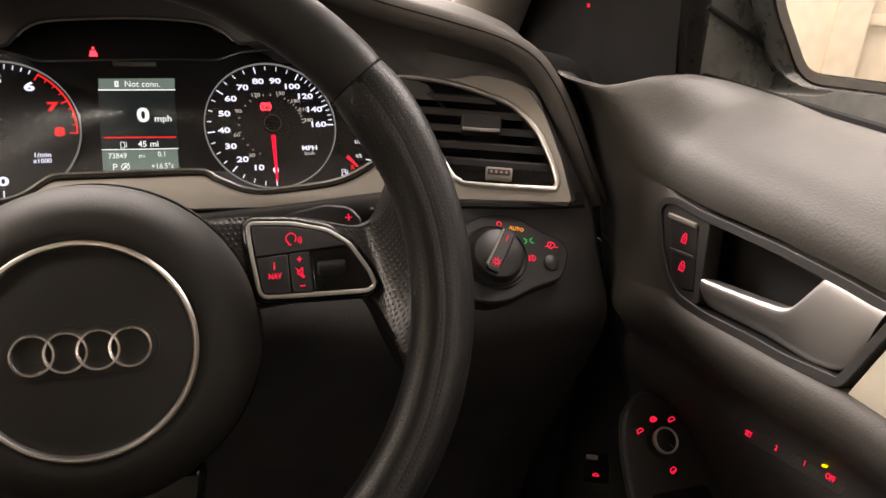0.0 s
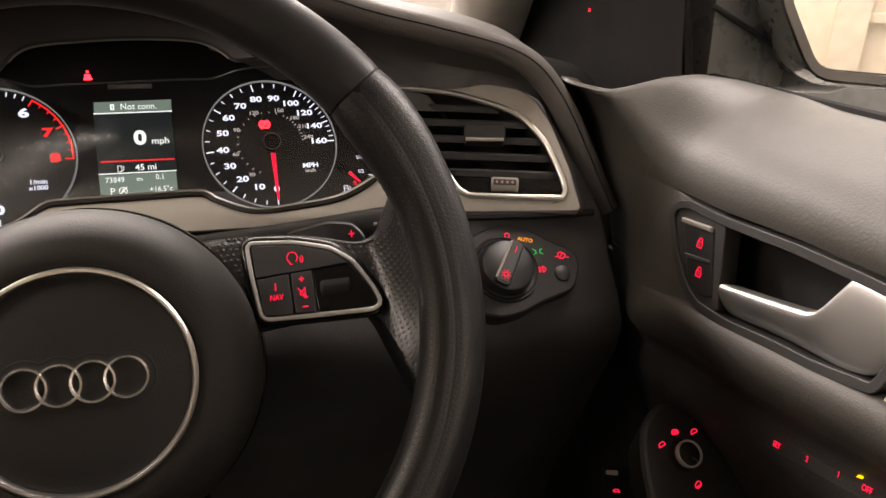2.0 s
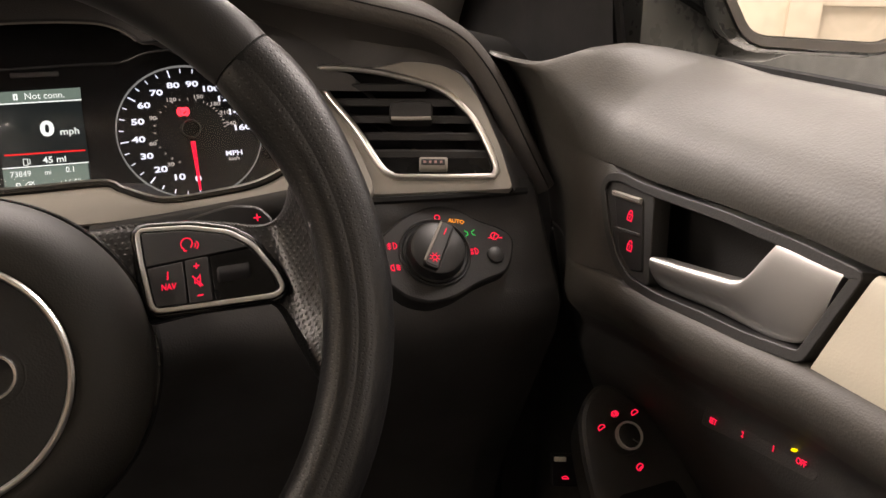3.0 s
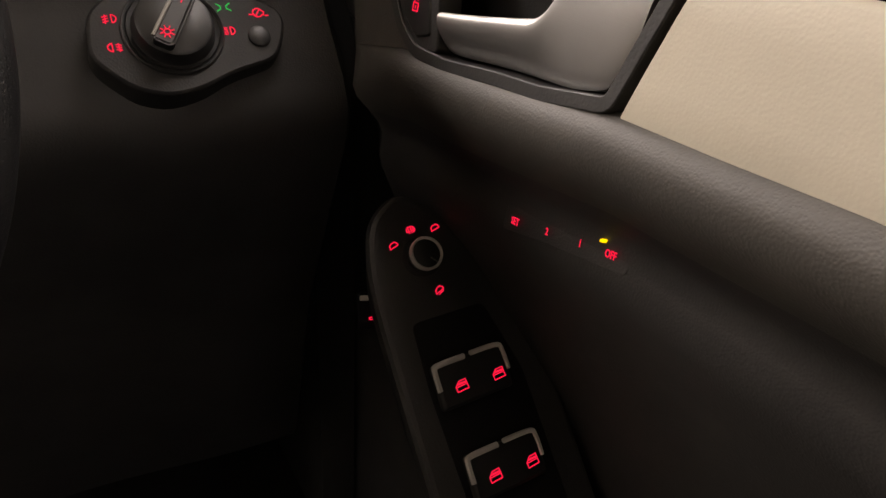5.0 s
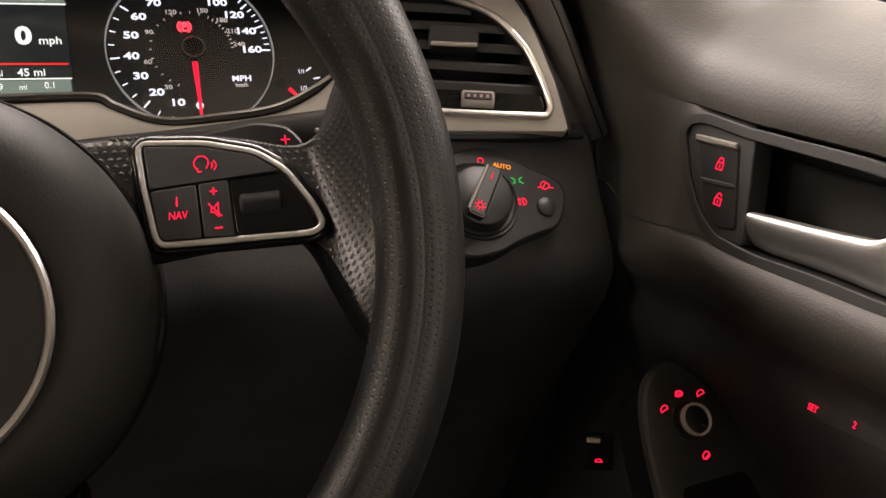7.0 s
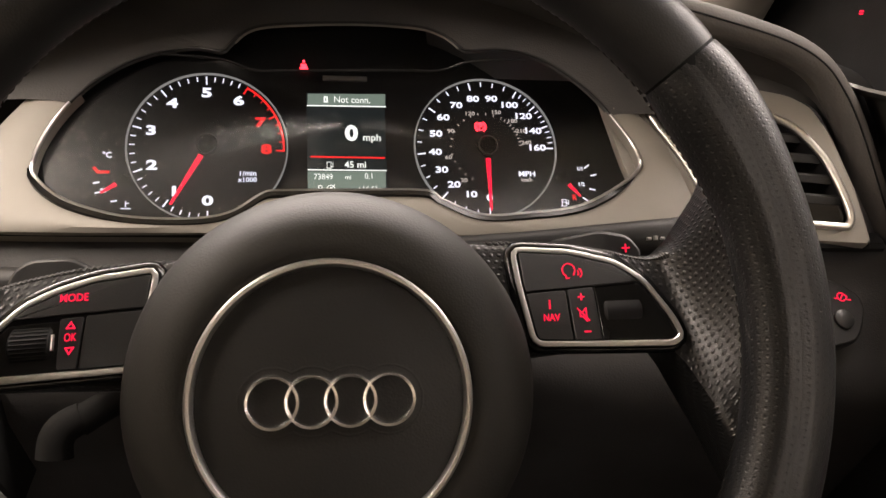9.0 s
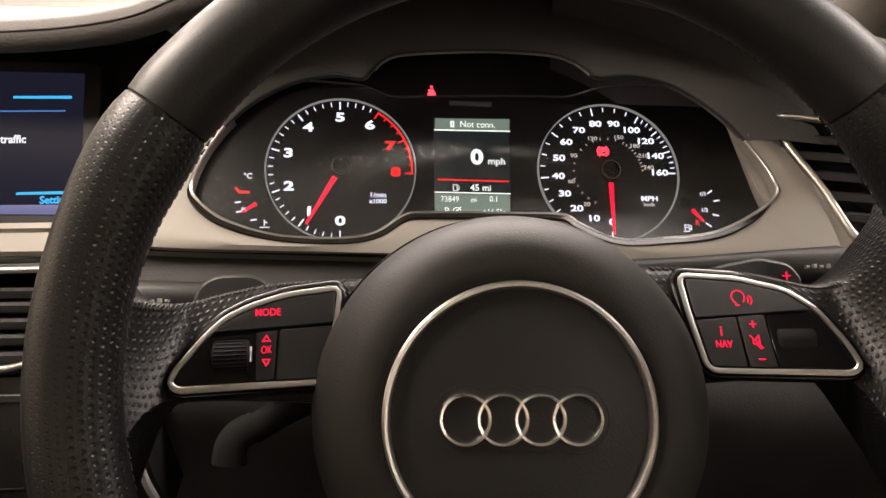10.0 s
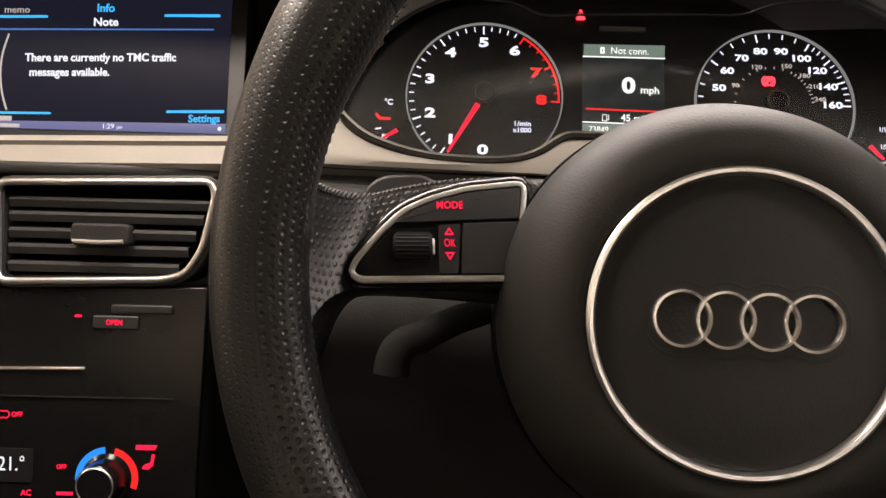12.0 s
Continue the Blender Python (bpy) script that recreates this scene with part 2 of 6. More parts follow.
def inset(pts, d):
    """The outline moved inwards by d (outwards: minus), for counter-clockwise or clockwise outlines."""
    p = np.array(pts, float)[:, :2]
    area = np.sum(p[:, 0] * np.roll(p[:, 1], -1) - np.roll(p[:, 0], -1) * p[:, 1])
    t = np.roll(p, -1, 0) - np.roll(p, 1, 0)
    t /= np.linalg.norm(t, axis=1)[:, None] + 1e-12
    nrm = np.stack([-t[:, 1], t[:, 0]], 1) * (1 if area > 0 else -1)
    return p + nrm * d


def loft(rows, closed=False, cap=False, bm=None, uv=None):
    """A surface through rows of points of equal count. closed: each row is a ring. uv: a function of the point."""
    bm = bm or bmesh.new()
    vs = [[bm.verts.new(p) for p in row] for row in rows]
    lay = bm.loops.layers.uv.verify() if uv else None
    for i, (a, b) in enumerate(zip(vs, vs[1:])):
        m = len(a)
        for j in range(m if closed else m - 1):
            k = (j + 1) % m
            q = (a[j], a[k], b[k], b[j])
            if len(set(q)) == 4:
                f = bm.faces.new(q)
                if uv:
                    for loop, (r, s) in zip(f.loops, ((i, j), (i, j + 1), (i + 1, j + 1), (i + 1, j))):
                        loop[lay].uv = uv(r, s)
    if cap:
        for row in (vs[0], vs[-1]):
            bm.faces.new(row)
    bmesh.ops.recalc_face_normals(bm, faces=bm.faces)
    return bm


def flat(pts, z):
    p = np.array(pts, float)
    return [(x, y, z) for x, y in p[:, :2]]


def plate(outline, z0, z1, soft=0.0008, bm=None):
    """A solid slab between z0 and z1 with a softened upper edge."""
    o = np.array(outline, float)
    rows = [flat(o, z0), flat(o, z1 - soft), flat(inset(o, soft * 0.35), z1 - soft * 0.35), flat(inset(o, soft), z1)]
    return loft(rows, closed=True, cap=True, bm=bm)


def frame_ring(outer, inner, z0, z1, bm=None):
    """A flat frame between two outlines of equal count, standing from z0 to z1."""
    o, i = np.array(outer), np.array(inner)
    s = 0.0005
    rows = [flat(o, z0), flat(o, z1 - s), flat(inset(o, s), z1), flat(inset(i, -s), z1), flat(i, z1 - s), flat(i, z0), flat(o, z0)]
    return loft(rows, closed=True, bm=bm)


def tube(path, r, closed=False, sides=8, flatten=1.0, bm=None):
    """A bar of round section along a path."""
    p = np.array(path, float)
    rows = []
    for i in range(len(p)):
        a = p[(i - 1) % len(p)] if closed or i else p[0]
        b = p[(i + 1) % len(p)] if closed or i < len(p) - 1 else p[-1]
        t = Vector(b - a).normalized()
        u = t.cross(Vector((0, 0, 1)))
        u = u.normalized() if u.length > 1e-4 else Vector((1, 0, 0))
        v = u.cross(t)
        rr = r[i] if isinstance(r, (list, np.ndarray)) else r
        rows.append([tuple(Vector(p[i]) + u * rr * math.cos(w) + v * rr * flatten * math.sin(w)) for w in np.linspace(0, 2 * math.pi, sides, endpoint=False)])
    if closed:
        rows.append(rows[0])
        bm = loft(rows, closed=True, bm=bm)
        bmesh.ops.remove_doubles(bm, verts=bm.verts, dist=1e-7)
        return bm
    return loft(rows, closed=True, cap=True, bm=bm)


def lathe(profile, centre=(0, 0), n=72, bm=None):
    """A turned shape from pairs of radius and height."""
    rows = [[(centre[0] + r * math.cos(w), centre[1] + r * math.sin(w), z) for w in np.linspace(0, 2 * math.pi, n, endpoint=False)] for r, z in profile]
    bm = loft(rows, closed=True, bm=bm)
    bmesh.ops.remove_doubles(bm, verts=bm.verts, dist=1e-7)
    return bm


def arc_band(cx, cy, r0, r1, a0, a1, z0, z1, n=24):
    """A flat curved band between two radii."""
    ws = [radians(w) for w in np.linspace(a0, a1, n)]
    rows = [[(cx + r * math.cos(w), cy + r * math.sin(w), z) for r, z in ((r0, z0), (r0, z1), (r1, z1), (r1, z0))] for w in ws]
    return loft(rows, closed=True, cap=True)


def circle(cx, cy, r, n=32, a0=0.0, a1=360.0):
    return [(cx + r * math.cos(radians(w)), cy + r * math.sin(radians(w))) for w in np.linspace(a0, a1, n, endpoint=abs(a1 - a0) < 360)]


def box(x0, y0, x1, y1):
    return [(x0, y0), (x1, y0), (x1, y1), (x0, y1)]


def strokes(lines, w, z, h=0.0003, at=(0, 0), size=1.0, turn=0.0):
    """Thin raised strokes along polylines: the backlit signs."""
    bm = bmesh.new()
    c, s = math.cos(radians(turn)), math.sin(radians(turn))
    for line in lines:
        q = [(at[0] + size * (x * c - y * s), at[1] + size * (x * s + y * c)) for x, y in line]
        for (x0, y0), (x1, y1) in zip(q, q[1:]):
            d = math.hypot(x1 - x0, y1 - y0) or 1e-9
            tx, ty = (x1 - x0) / d * w / 2, (y1 - y0) / d * w / 2
            o = [(x0 - tx - ty, y0 - ty + tx), (x0 - tx + ty, y0 - ty - tx), (x1 + tx + ty, y1 + ty - tx), (x1 + tx - ty, y1 + ty + tx)]
            lo, hi = [bm.verts.new((x, y, z)) for x, y in o], [bm.verts.new((x, y, z + h)) for x, y in o]
            bm.faces.new(hi)
            for k in range(4):
                bm.faces.new((lo[k], lo[(k + 1) % 4], hi[(k + 1) % 4], hi[k]))
    bmesh.ops.recalc_face_normals(bm, faces=bm.faces)
    return bm


def words(text, x, y, z, size, mat, parent, wide=1.0, turn=0.0, name="lettering", align="CENTER", bold=0.0):
    """Raised lettering in the built-in font, as a mesh."""
    cu = bpy.data.curves.new(name, "FONT")
    cu.body, cu.size, cu.align_x, cu.align_y, cu.extrude, cu.offset, cu.resolution_u = text, size, align, "CENTER", 0.0001, bold, 3
    tmp = bpy.data.objects.new(name, cu)
    me = bpy.data.meshes.new_from_object(tmp)
    bpy.data.objects.remove(tmp)
    bpy.data.curves.remove(cu)
    me.transform(pose(x, y, z, 0, 0, turn) @ Matrix.Diagonal((wide, 1, 1, 1)))
    me.materials.clear()
    me.materials.append(mat)
    ob = new(name, me)
    ob.parent = parent
    return ob


def arc_line(cx, cy, r, a0, a1, n=12):
    return [(cx + r * math.cos(radians(w)), cy + r * math.sin(radians(w))) for w in np.linspace(a0, a1, n)]


def sstep(a, b, v):
    f = min(max((v - a) / (b - a), 0), 1)
    return f * f * (3 - 2 * f)

# ---- planes on which the things stand (x right, y up, z towards the driver) ----
WHEEL = pose(0.002, 0, 0.9527, 65, 0, 0) @ pose(0, 0, 0, 0, 0, 2.7)
DIALS = pose(0.0064, 0.3234, 0.984, 59, 0, 3.9)
FASCIA = pose(0, 0.20, 0.950, 47, 0, 0)
VENT = pose(0.333, 0.189, 0.967, 54, 0, -18)
SWITCH = pose(0.29, 0.1715, 0.919, 45, 0, 0)
DOORFACE = pose(0.382, 0.024, 0.964, 79, 0, -90)
POD = pose(0.381, 0.035, 0.796, 45, 0, 0)
SCREEN = pose(-0.30, 0.255, 0.96, 65, 0, 6)
STACK = pose(-0.31, 0.157, 0.855, 70, 0, 6)


def shifted(frame_to, frame_from, x, y, z=0.0):
    return tuple(frame_to.inverted() @ frame_from @ Vector((x, y, z)))


# ---- garage ----
def slab(name, x0, y0, z0, x1, y1, z1, mat, label, category):
    ob = part(name, plate(box(x0, y0, x1, y1), z0, z1, 0.004), mat, None)
    return tagged(ob, label, category, kind="structure")


slab("floor", -3.2, -4.2, -0.10, 3.2, 3.6, 0.0, CONCRETE, "grey concrete garage floor under the car", "floor")
slab("ceiling", -3.2, -4.2, 2.62, 3.2, 3.6, 2.72, PLASTER, "plain cream garage ceiling", "ceiling")
slab("wall_north", -3.2, 3.5, 0.0, 3.2, 3.6, 2.62, FRONTWALL, "garage wall ahead of the car, its colour darkened for shade", "wall")
slab("wall_south", -3.2, -4.2, 0.0, 3.2, -4.1, 2.62, PLASTER, "cream painted garage wall behind the car", "wall")
slab("wall_post", 1.44, -4.1, 0.0, 1.62, -4.05, 2.62, PLASTER, "cream painted pilaster on the garage wall", "pilaster")
slab("trim", 1.62, -4.1, 0.90, 3.1, -4.075, 0.96, PLASTER, "cream painted rail along the garage wall", "wall rail")
slab("wall_east", 3.1, -4.1, 0.0, 3.2, 3.5, 2.62, GREYWALL, "dark grey garage wall beside the driver", "wall")
slab("wall_west", -3.2, -4.1, 0.0, -3.1, 3.5, 2.62, PLASTER, "cream painted garage wall beside the passenger", "wall")

# ---- car body shell ----
body = thing("car", pose(0, 0, 0), "dark grey saloon car standing in a garage", "car")


def panel_between(a, b, thick, mat, name, label=""):
    """A curved panel between two lines of points, with thickness upwards."""
    a, b = smooth_curve(a, 20), smooth_curve(b, 20)
    mid = [(a[i] + b[i]) / 2 for i in range(20)]
    rows = [a, mid, b, b + (0, 0, thick), [m + np.array((0, 0, thick + 0.01)) for m in mid], a + (0, 0, thick)]
    return part(name, loft([*rows, rows[0]]), mat, body, label)


panel_between([(-1.02, 0.12, 1.34), (-0.37, 0.20, 1.40), (0.31, 0.12, 1.34)], [(-1.02, -1.6, 1.36), (-0.37, -1.7, 1.42), (0.31, -1.6, 1.36)], 0.03, HEADLINER, "roof", "cloth-lined roof, out of view, paled to bounce light")
panel_between([(-1.1, 0.78, 0.97), (-0.37, 0.98, 1.0), (0.38, 0.78, 0.97)], [(-1.15, 1.9, 0.80), (-0.37, 2.1, 0.86), (0.42, 1.9, 0.80)], 0.02, PAINT, "bonnet")
part("cabin_floor", plate(box(-1.25, -1.8, 0.5, 0.8), 0.20, 0.25, 0.01), CARPET, body, "black carpeted cabin floor")
part("kick_panel", plate(box(0.405, 0.30, 0.445, 0.75), 0.20, 1.0, 0.01), CARPET, body)
part("door_skin", plate(box(0.520, -0.75, 0.545, 0.75), 0.18, 1.02, 0.02), DARKPAINT, body, "outer door skin in a darkened copy of the car paint")
part("footwell_side", plate(box(0.450, -0.75, 0.470, 0.42), 0.20, 0.86, 0.01), CARPET, body)
part("bulkhead", plate(box(-1.25, 0.70, 0.48, 0.78), 0.20, 0.98, 0.01), CARPET, body)
part("rear_bulkhead", plate(box(-1.25, -1.75, 0.5, -1.65), 0.20, 1.12, 0.01), CARPET, body)
part("passenger_side", plate(box(-1.27, -1.7, -1.17, 0.75), 0.20, 1.03, 0.02), DOOR, body)
part("driver_rear_side", plate(box(0.47, -1.7, 0.54, -0.75), 0.20, 1.05, 0.02), DOOR, body)
for x in (-1.12, 0.44):
    s = 1 if x > 0 else -1
    part("b_pillar", tube([(x, -0.72, 1.0), (x - s * 0.04, -0.74, 1.2), (x - s * 0.12, -0.76, 1.38)], 0.05, sides=10), HEADLINER, body)
    part("c_pillar", tube([(x, -1.5, 1.0), (x - s * 0.08, -1.4, 1.25), (x - s * 0.14, -1.35, 1.38)], 0.09, sides=10), HEADLINER, body)
part("a_pillar", tube(smooth_curve([(-1.13, 0.66, 1.0), (-1.09, 0.44, 1.18), (-1.02, 0.14, 1.37)], 9), 0.042, sides=12), HEADLINER, body)
part("a_pillar", tube(smooth_curve([(0.425, 0.70, 0.98), (0.385, 0.50, 1.14), (0.330, 0.30, 1.27), (0.280, 0.12, 1.36)], 11), 0.048, sides=18), PILLAR, body, "pale cloth-trimmed windscreen pillar")

windscreen = loft([[(x, y + 0.10 * (1 - ((x + 0.37) / 0.75) ** 2), z) for x in np.linspace(-1.08 + k * 0.07, 0.40 - k * 0.10, 16)] for k, (y, z) in enumerate(((0.74, 0.99), (0.42, 1.19), (0.12, 1.37)))])
ob = tagged(part("windscreen", windscreen, PANE, None), "clear curved glass windscreen", "windscreen", kind="structure")
ob.visible_shadow = False


# Fixture for the assumed dome lamp, always out of view.
dome = thing("dome_light", pose(-0.37, 0.06, 1.355), "small assumed dome lamp in the headliner, out of view", "dome light")
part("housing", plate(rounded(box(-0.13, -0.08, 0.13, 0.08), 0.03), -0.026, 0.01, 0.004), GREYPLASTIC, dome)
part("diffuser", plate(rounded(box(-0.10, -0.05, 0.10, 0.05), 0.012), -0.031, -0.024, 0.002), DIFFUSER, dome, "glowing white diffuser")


def seat(x):
    m = thing("front_seat", pose(x, -0.72, 0.25), "black leather front seat with bolsters", "seat", "front seats")
    o = rounded(box(-0.25, -0.24, 0.25, 0.26), 0.08)
    part("seat_cushion", loft([flat(o, 0.08), flat(o, 0.20), flat(inset(o, 0.03), 0.25), flat(inset(o, 0.10), 0.235)], closed=True, cap=True), LEATHER, m)
    b = rounded(box(-0.24, 0.0, 0.24, 0.52), 0.10)
    bm = loft([flat(b, -0.06), flat(b, 0.03), flat(inset(b, 0.04), 0.07), flat(inset(b, 0.11), 0.05)], closed=True, cap=True)
    bm.transform(pose(0, -0.22, 0.24, 104, 0, 180) @ pose(0, 0, 0))
    part("backrest", bm, LEATHER, m)
    h = rounded(box(-0.13, 0.55, 0.13, 0.72), 0.05)
    bm = loft([flat(h, -0.05), flat(h, 0.04), flat(inset(h, 0.03), 0.06)], closed=True, cap=True)
    bm.transform(pose(0, -0.22, 0.24, 104, 0, 180))
    part("headrest", bm, LEATHER, m)


seat(0.02)
seat(-0.76)

# ---- dashboard ----
dash = thing("dashboard", pose(0, 0, 0), "black soft-touch dashboard with a silver trim strip", "dashboard")
OPENING = [(-0.1898, 0.0478), (-0.1847, 0.0714), (-0.1721, 0.0964), (-0.1527, 0.1181), (-0.1277, 0.1337), (-0.1011, 0.1398), (-0.0830, 0.1375), (-0.0770, 0.1440), (-0.0700, 0.1540),
           (-0.0580, 0.1610), (-0.0306, 0.1650), (0.0105, 0.1680), (0.0521, 0.1668), (0.0700, 0.1610), (0.0800, 0.1530), (0.0880, 0.1465), (0.1138, 0.1488), (0.1425, 0.1409), (0.1692, 0.1196), (0.19, 0.0914), (0.2036, 0.0618),
           (0.197, 0.0461), (0.1603, 0.0236), (0.1213, 0.0165), (0.0903, 0.0149), (0.0655, 0.0255), (0.0546, 0.0318), (0.01, 0.0312), (-0.0359, 0.030),
           (-0.0486, 0.028), (-0.0658, 0.015), (-0.0852, 0.0098), (-0.1146, 0.0092), (-0.1392, 0.0120), (-0.1682, 0.0218), (-0.1863, 0.0365)]
opening = even(smooth_curve(OPENING, 260, True), 200)


def fascia(x, y, z=0.0):
    """A point of the fascia, leaning back over the dials."""
    return tuple(FASCIA @ Vector((x, y, z)))


# the hood over the dials: from the opening out to its brow, then back to the windscreen
hood_rows = []
mid = np.array((0.006, 0.075))
for f, dz in ((0.0, 0.0), (0.02, 0.003), (0.10, 0.005), (0.35, 0.006), (0.75, 0.002), (1.0, -0.012)):
    row = []
    for p in opening:
        d = p - mid
        w = math.atan2(d[1], d[0])
        lift = max(math.sin(w), 0)
        far = mid + np.array((0.262 * math.cos(w), (0.185 if w > 0 else 0.085) * math.sin(w)))
        if p[1] < 0.075:
            far[1] = max(far[1], 0.0)
        q = p * (1 - f) + far * f
        row.append(fascia(q[0], q[1], dz * (1 if f < 1 else 2)))
    hood_rows.append(row)
upper = [j for j, p in enumerate(opening) if p[1] > 0.092]
cut = max(range(1, len(upper)), key=lambda k: upper[k] - upper[k - 1])
run = upper[cut:] + upper[:cut] if upper[cut] - upper[cut - 1] > 1 else upper
part("binnacle_hood", loft([[r[j] for j in run] for r in hood_rows]), HOOD, dash, "black grained hood over the dials")

# the silver strip: below the dials, with a wing on either side of them
strip = bmesh.new()
lower = [j for j, p in enumerate(opening) if p[1] <= 0.102]
cut = max(range(1, len(lower)), key=lambda k: lower[k] - lower[k - 1])
run = lower[cut:] + lower[:cut] if lower[cut] - lower[cut - 1] > 1 else lower
inner = np.array([opening[j] for j in run])
if inner[0][0] < inner[-1][0]:
    inner = inner[::-1]
outer = even(smooth_curve([(0.203, 0.104), (0.222, 0.080), (0.236, 0.040), (0.240, 0.004), (0.21, 0.0), (0.10, 0.0), (0.0, 0.0), (-0.10, 0.0), (-0.21, 0.0), (-0.243, 0.004), (-0.232, 0.040), (-0.215, 0.075), (-0.196, 0.106)], 200), len(inner), False)
rows = []
for f, z in ((-0.004, -0.006), (0.0, 0.0), (0.03, 0.0022), (0.3, 0.0045), (0.7, 0.0045), (0.97, 0.0022), (1.0, -0.002), (1.0, -0.012)):
    rows.append([fascia(*(a * (1 - f) + b * f), z) for a, b in zip(inner, outer)])
part("trim_strip", loft(rows, bm=strip), TRIM, dash, "satin silver trim round the dials")
rows = []
for y, z in ((0.0, -0.012), (0.0, 0.0), (0.0015, 0.003), (0.0135, 0.0035), (0.0145, 0.001), (0.0155, 0.001), (0.0170, 0.004), (0.0215, 0.003), (0.0225, -0.006)):
    rows.append([fascia(x, y - 0.0065 + 0.05 * (x + 0.275) + 0.0045 * sstep(-0.26, -0.226, x), z) for x in np.linspace(-0.95, -0.226, 24)])
part("trim_strip", loft(rows), TRIM, dash, "satin silver trim under the screen")
chamfer = []
for w, z in ((0.0, 0.001), (0.0008, 0.0048), (0.0042, 0.0056), (0.0050, 0.0030)):
    shape = [inset(opening, -w)[k] * sstep(0.060, 0.030, p[1]) + p * (1 - sstep(0.060, 0.030, p[1])) for k, p in enumerate(opening)]
    chamfer.append([fascia(x, y, z * sstep(0.060, 0.030, p[1])) for (x, y), p in zip(shape, opening)])
part("bezel_chamfer", loft(chamfer, closed=True), PIANO, dash, "gloss black chamfer under the dials")
lip = [fascia(x, y, 0.0035) for x, y in opening]
bright = [j for j, p in enumerate(opening) if p[1] <= 0.096]
cut = max(range(1, len(bright)), key=lambda k: bright[k] - bright[k - 1])
bright = bright[cut:] + bright[:cut] if bright[cut] - bright[cut - 1] > 1 else bright
dim = [j for j, p in enumerate(opening) if p[1] > 0.090]
cut = max(range(1, len(dim)), key=lambda k: dim[k] - dim[k - 1])
dim = dim[cut:] + dim[:cut] if dim[cut] - dim[cut - 1] > 1 else dim
part("bezel_edge", tube([lip[j] for j in bright], 0.0013, False, 8), BRUSHED, dash, "thin bright edge under the dials")
part("bezel_edge", tube([lip[j] for j in dim], 0.0011, False, 8), SATIN, dash, "thin dark edge over the dials")
# Hood lip that catches light: the brightness is put into a paler colour.
brow = sorted((tuple(p) for p in opening if p[1] > 0.1455 and -0.078 < p[0] < 0.085), key=lambda p: p[0])
part("brow_edge", tube([fascia(x, y + 0.0006, 0.0012) for x, y in brow], 0.0015, sides=8), TRIM, dash, "thin hood lip over the warning lamp recess, paled as if lit")
# top pad: a soft roll along the front edge, and the deck back to the windscreen
edge = smooth_curve([(-1.12, 0.30, 1.06), (-0.90, 0.245, 1.067), (-0.60, 0.24, 1.072), (-0.353, 0.24, 1.074), (-0.28, 0.24, 1.077), (-0.225, 0.24, 1.086), (-0.19, 0.245, 1.100), (-0.14, 0.25, 1.116), (-0.06, 0.26, 1.126), (0.03, 0.26, 1.127),
                     (0.12, 0.25, 1.116), (0.186, 0.245, 1.099), (0.238, 0.24, 1.088), (0.288, 0.238, 1.076), (0.316, 0.236, 1.063), (0.335, 0.234, 1.044), (0.352, 0.231, 1.018), (0.376, 0.226, 0.972), (0.392, 0.220, 0.940)], 120)
part("top_pad_roll", tube(edge, 0.0105, sides=14), SOFT, dash, "padded roll along the dashboard's edge")
part("roll_seam", tube([p + (0.0, -0.0100, 0.0030) for p in edge], 0.0007, sides=6), SAILBLACK, dash, "dark seam along the padded roll")
ridge = [p for p in edge if p[2] > 1.035]
deck = []
for f, rise in ((0.0, 0.0), (0.03, 0.004), (0.10, 0.009), (0.25, 0.012), (0.6, -0.006), (1.0, -0.06)):
    deck.append([(p[0] * (1 + 0.06 * f), p[1] * (1 - f) + 0.80 * f - 0.25 * f * abs(p[0] + 0.37) ** 2, (p[2] + 0.009) * (1 - f) + 1.072 * f + rise) for p in ridge])
part("deck", loft(deck), SOFT, dash, "black soft-touch dashboard deck")
# dark face under the roll, over the screen and over the vent
face = [p for p in edge if p[0] < -0.212]
part("upper_face", loft([face, [(p[0], 0.335, 1.066) for p in face], [(p[0], 0.300, 0.978) for p in face], [(p[0], 0.300, 0.945) for p in face]]), SAILBLACK, dash)
face = [p for p in edge if p[0] > 0.05]
under = [tuple(VENT @ Vector(q)) for q in smooth_curve([(-0.30, 0.100, -0.030), (-0.24, 0.096, -0.020), (-0.18, 0.092, -0.006), (-0.12, 0.0905, -0.003), (-0.0900, 0.0905, -0.003), (-0.0693, 0.0960, -0.004), (-0.0249, 0.087, -0.004), (-0.0097, 0.0600, -0.003), (0.0052, 0.0222, -0.003), (0.0147, -0.0142, -0.003)], len(face))]
back = [np.array((0, 0.045 * (1 - sstep(0.0, 0.42, k / len(face))), 0)) for k in range(len(face))]
part("vent_surround", loft([[tuple(p + d) for p, d in zip(face, back)], [tuple(np.array(a) * 0.45 + np.array(b) * 0.55 + (0, 0.012, 0) + d) for a, b, d in zip(face, under, back)], [tuple(np.array(p) + d) for p, d in zip(under, back)]]), HOOD, dash)
# Dash end drawn out as a black sheet for the shaded gap.
cheek = [p for p in edge if p[0] > 0.30]
part("end_cheek", loft([cheek, [(p[0] + 0.010, p[1] + 0.012, p[2] + 0.002) for p in cheek], [(p[0] + 0.070, p[1] + 0.040, p[2] - 0.012) for p in cheek]]), SAILBLACK, dash)

# lower panel under the strip
low_rows = []
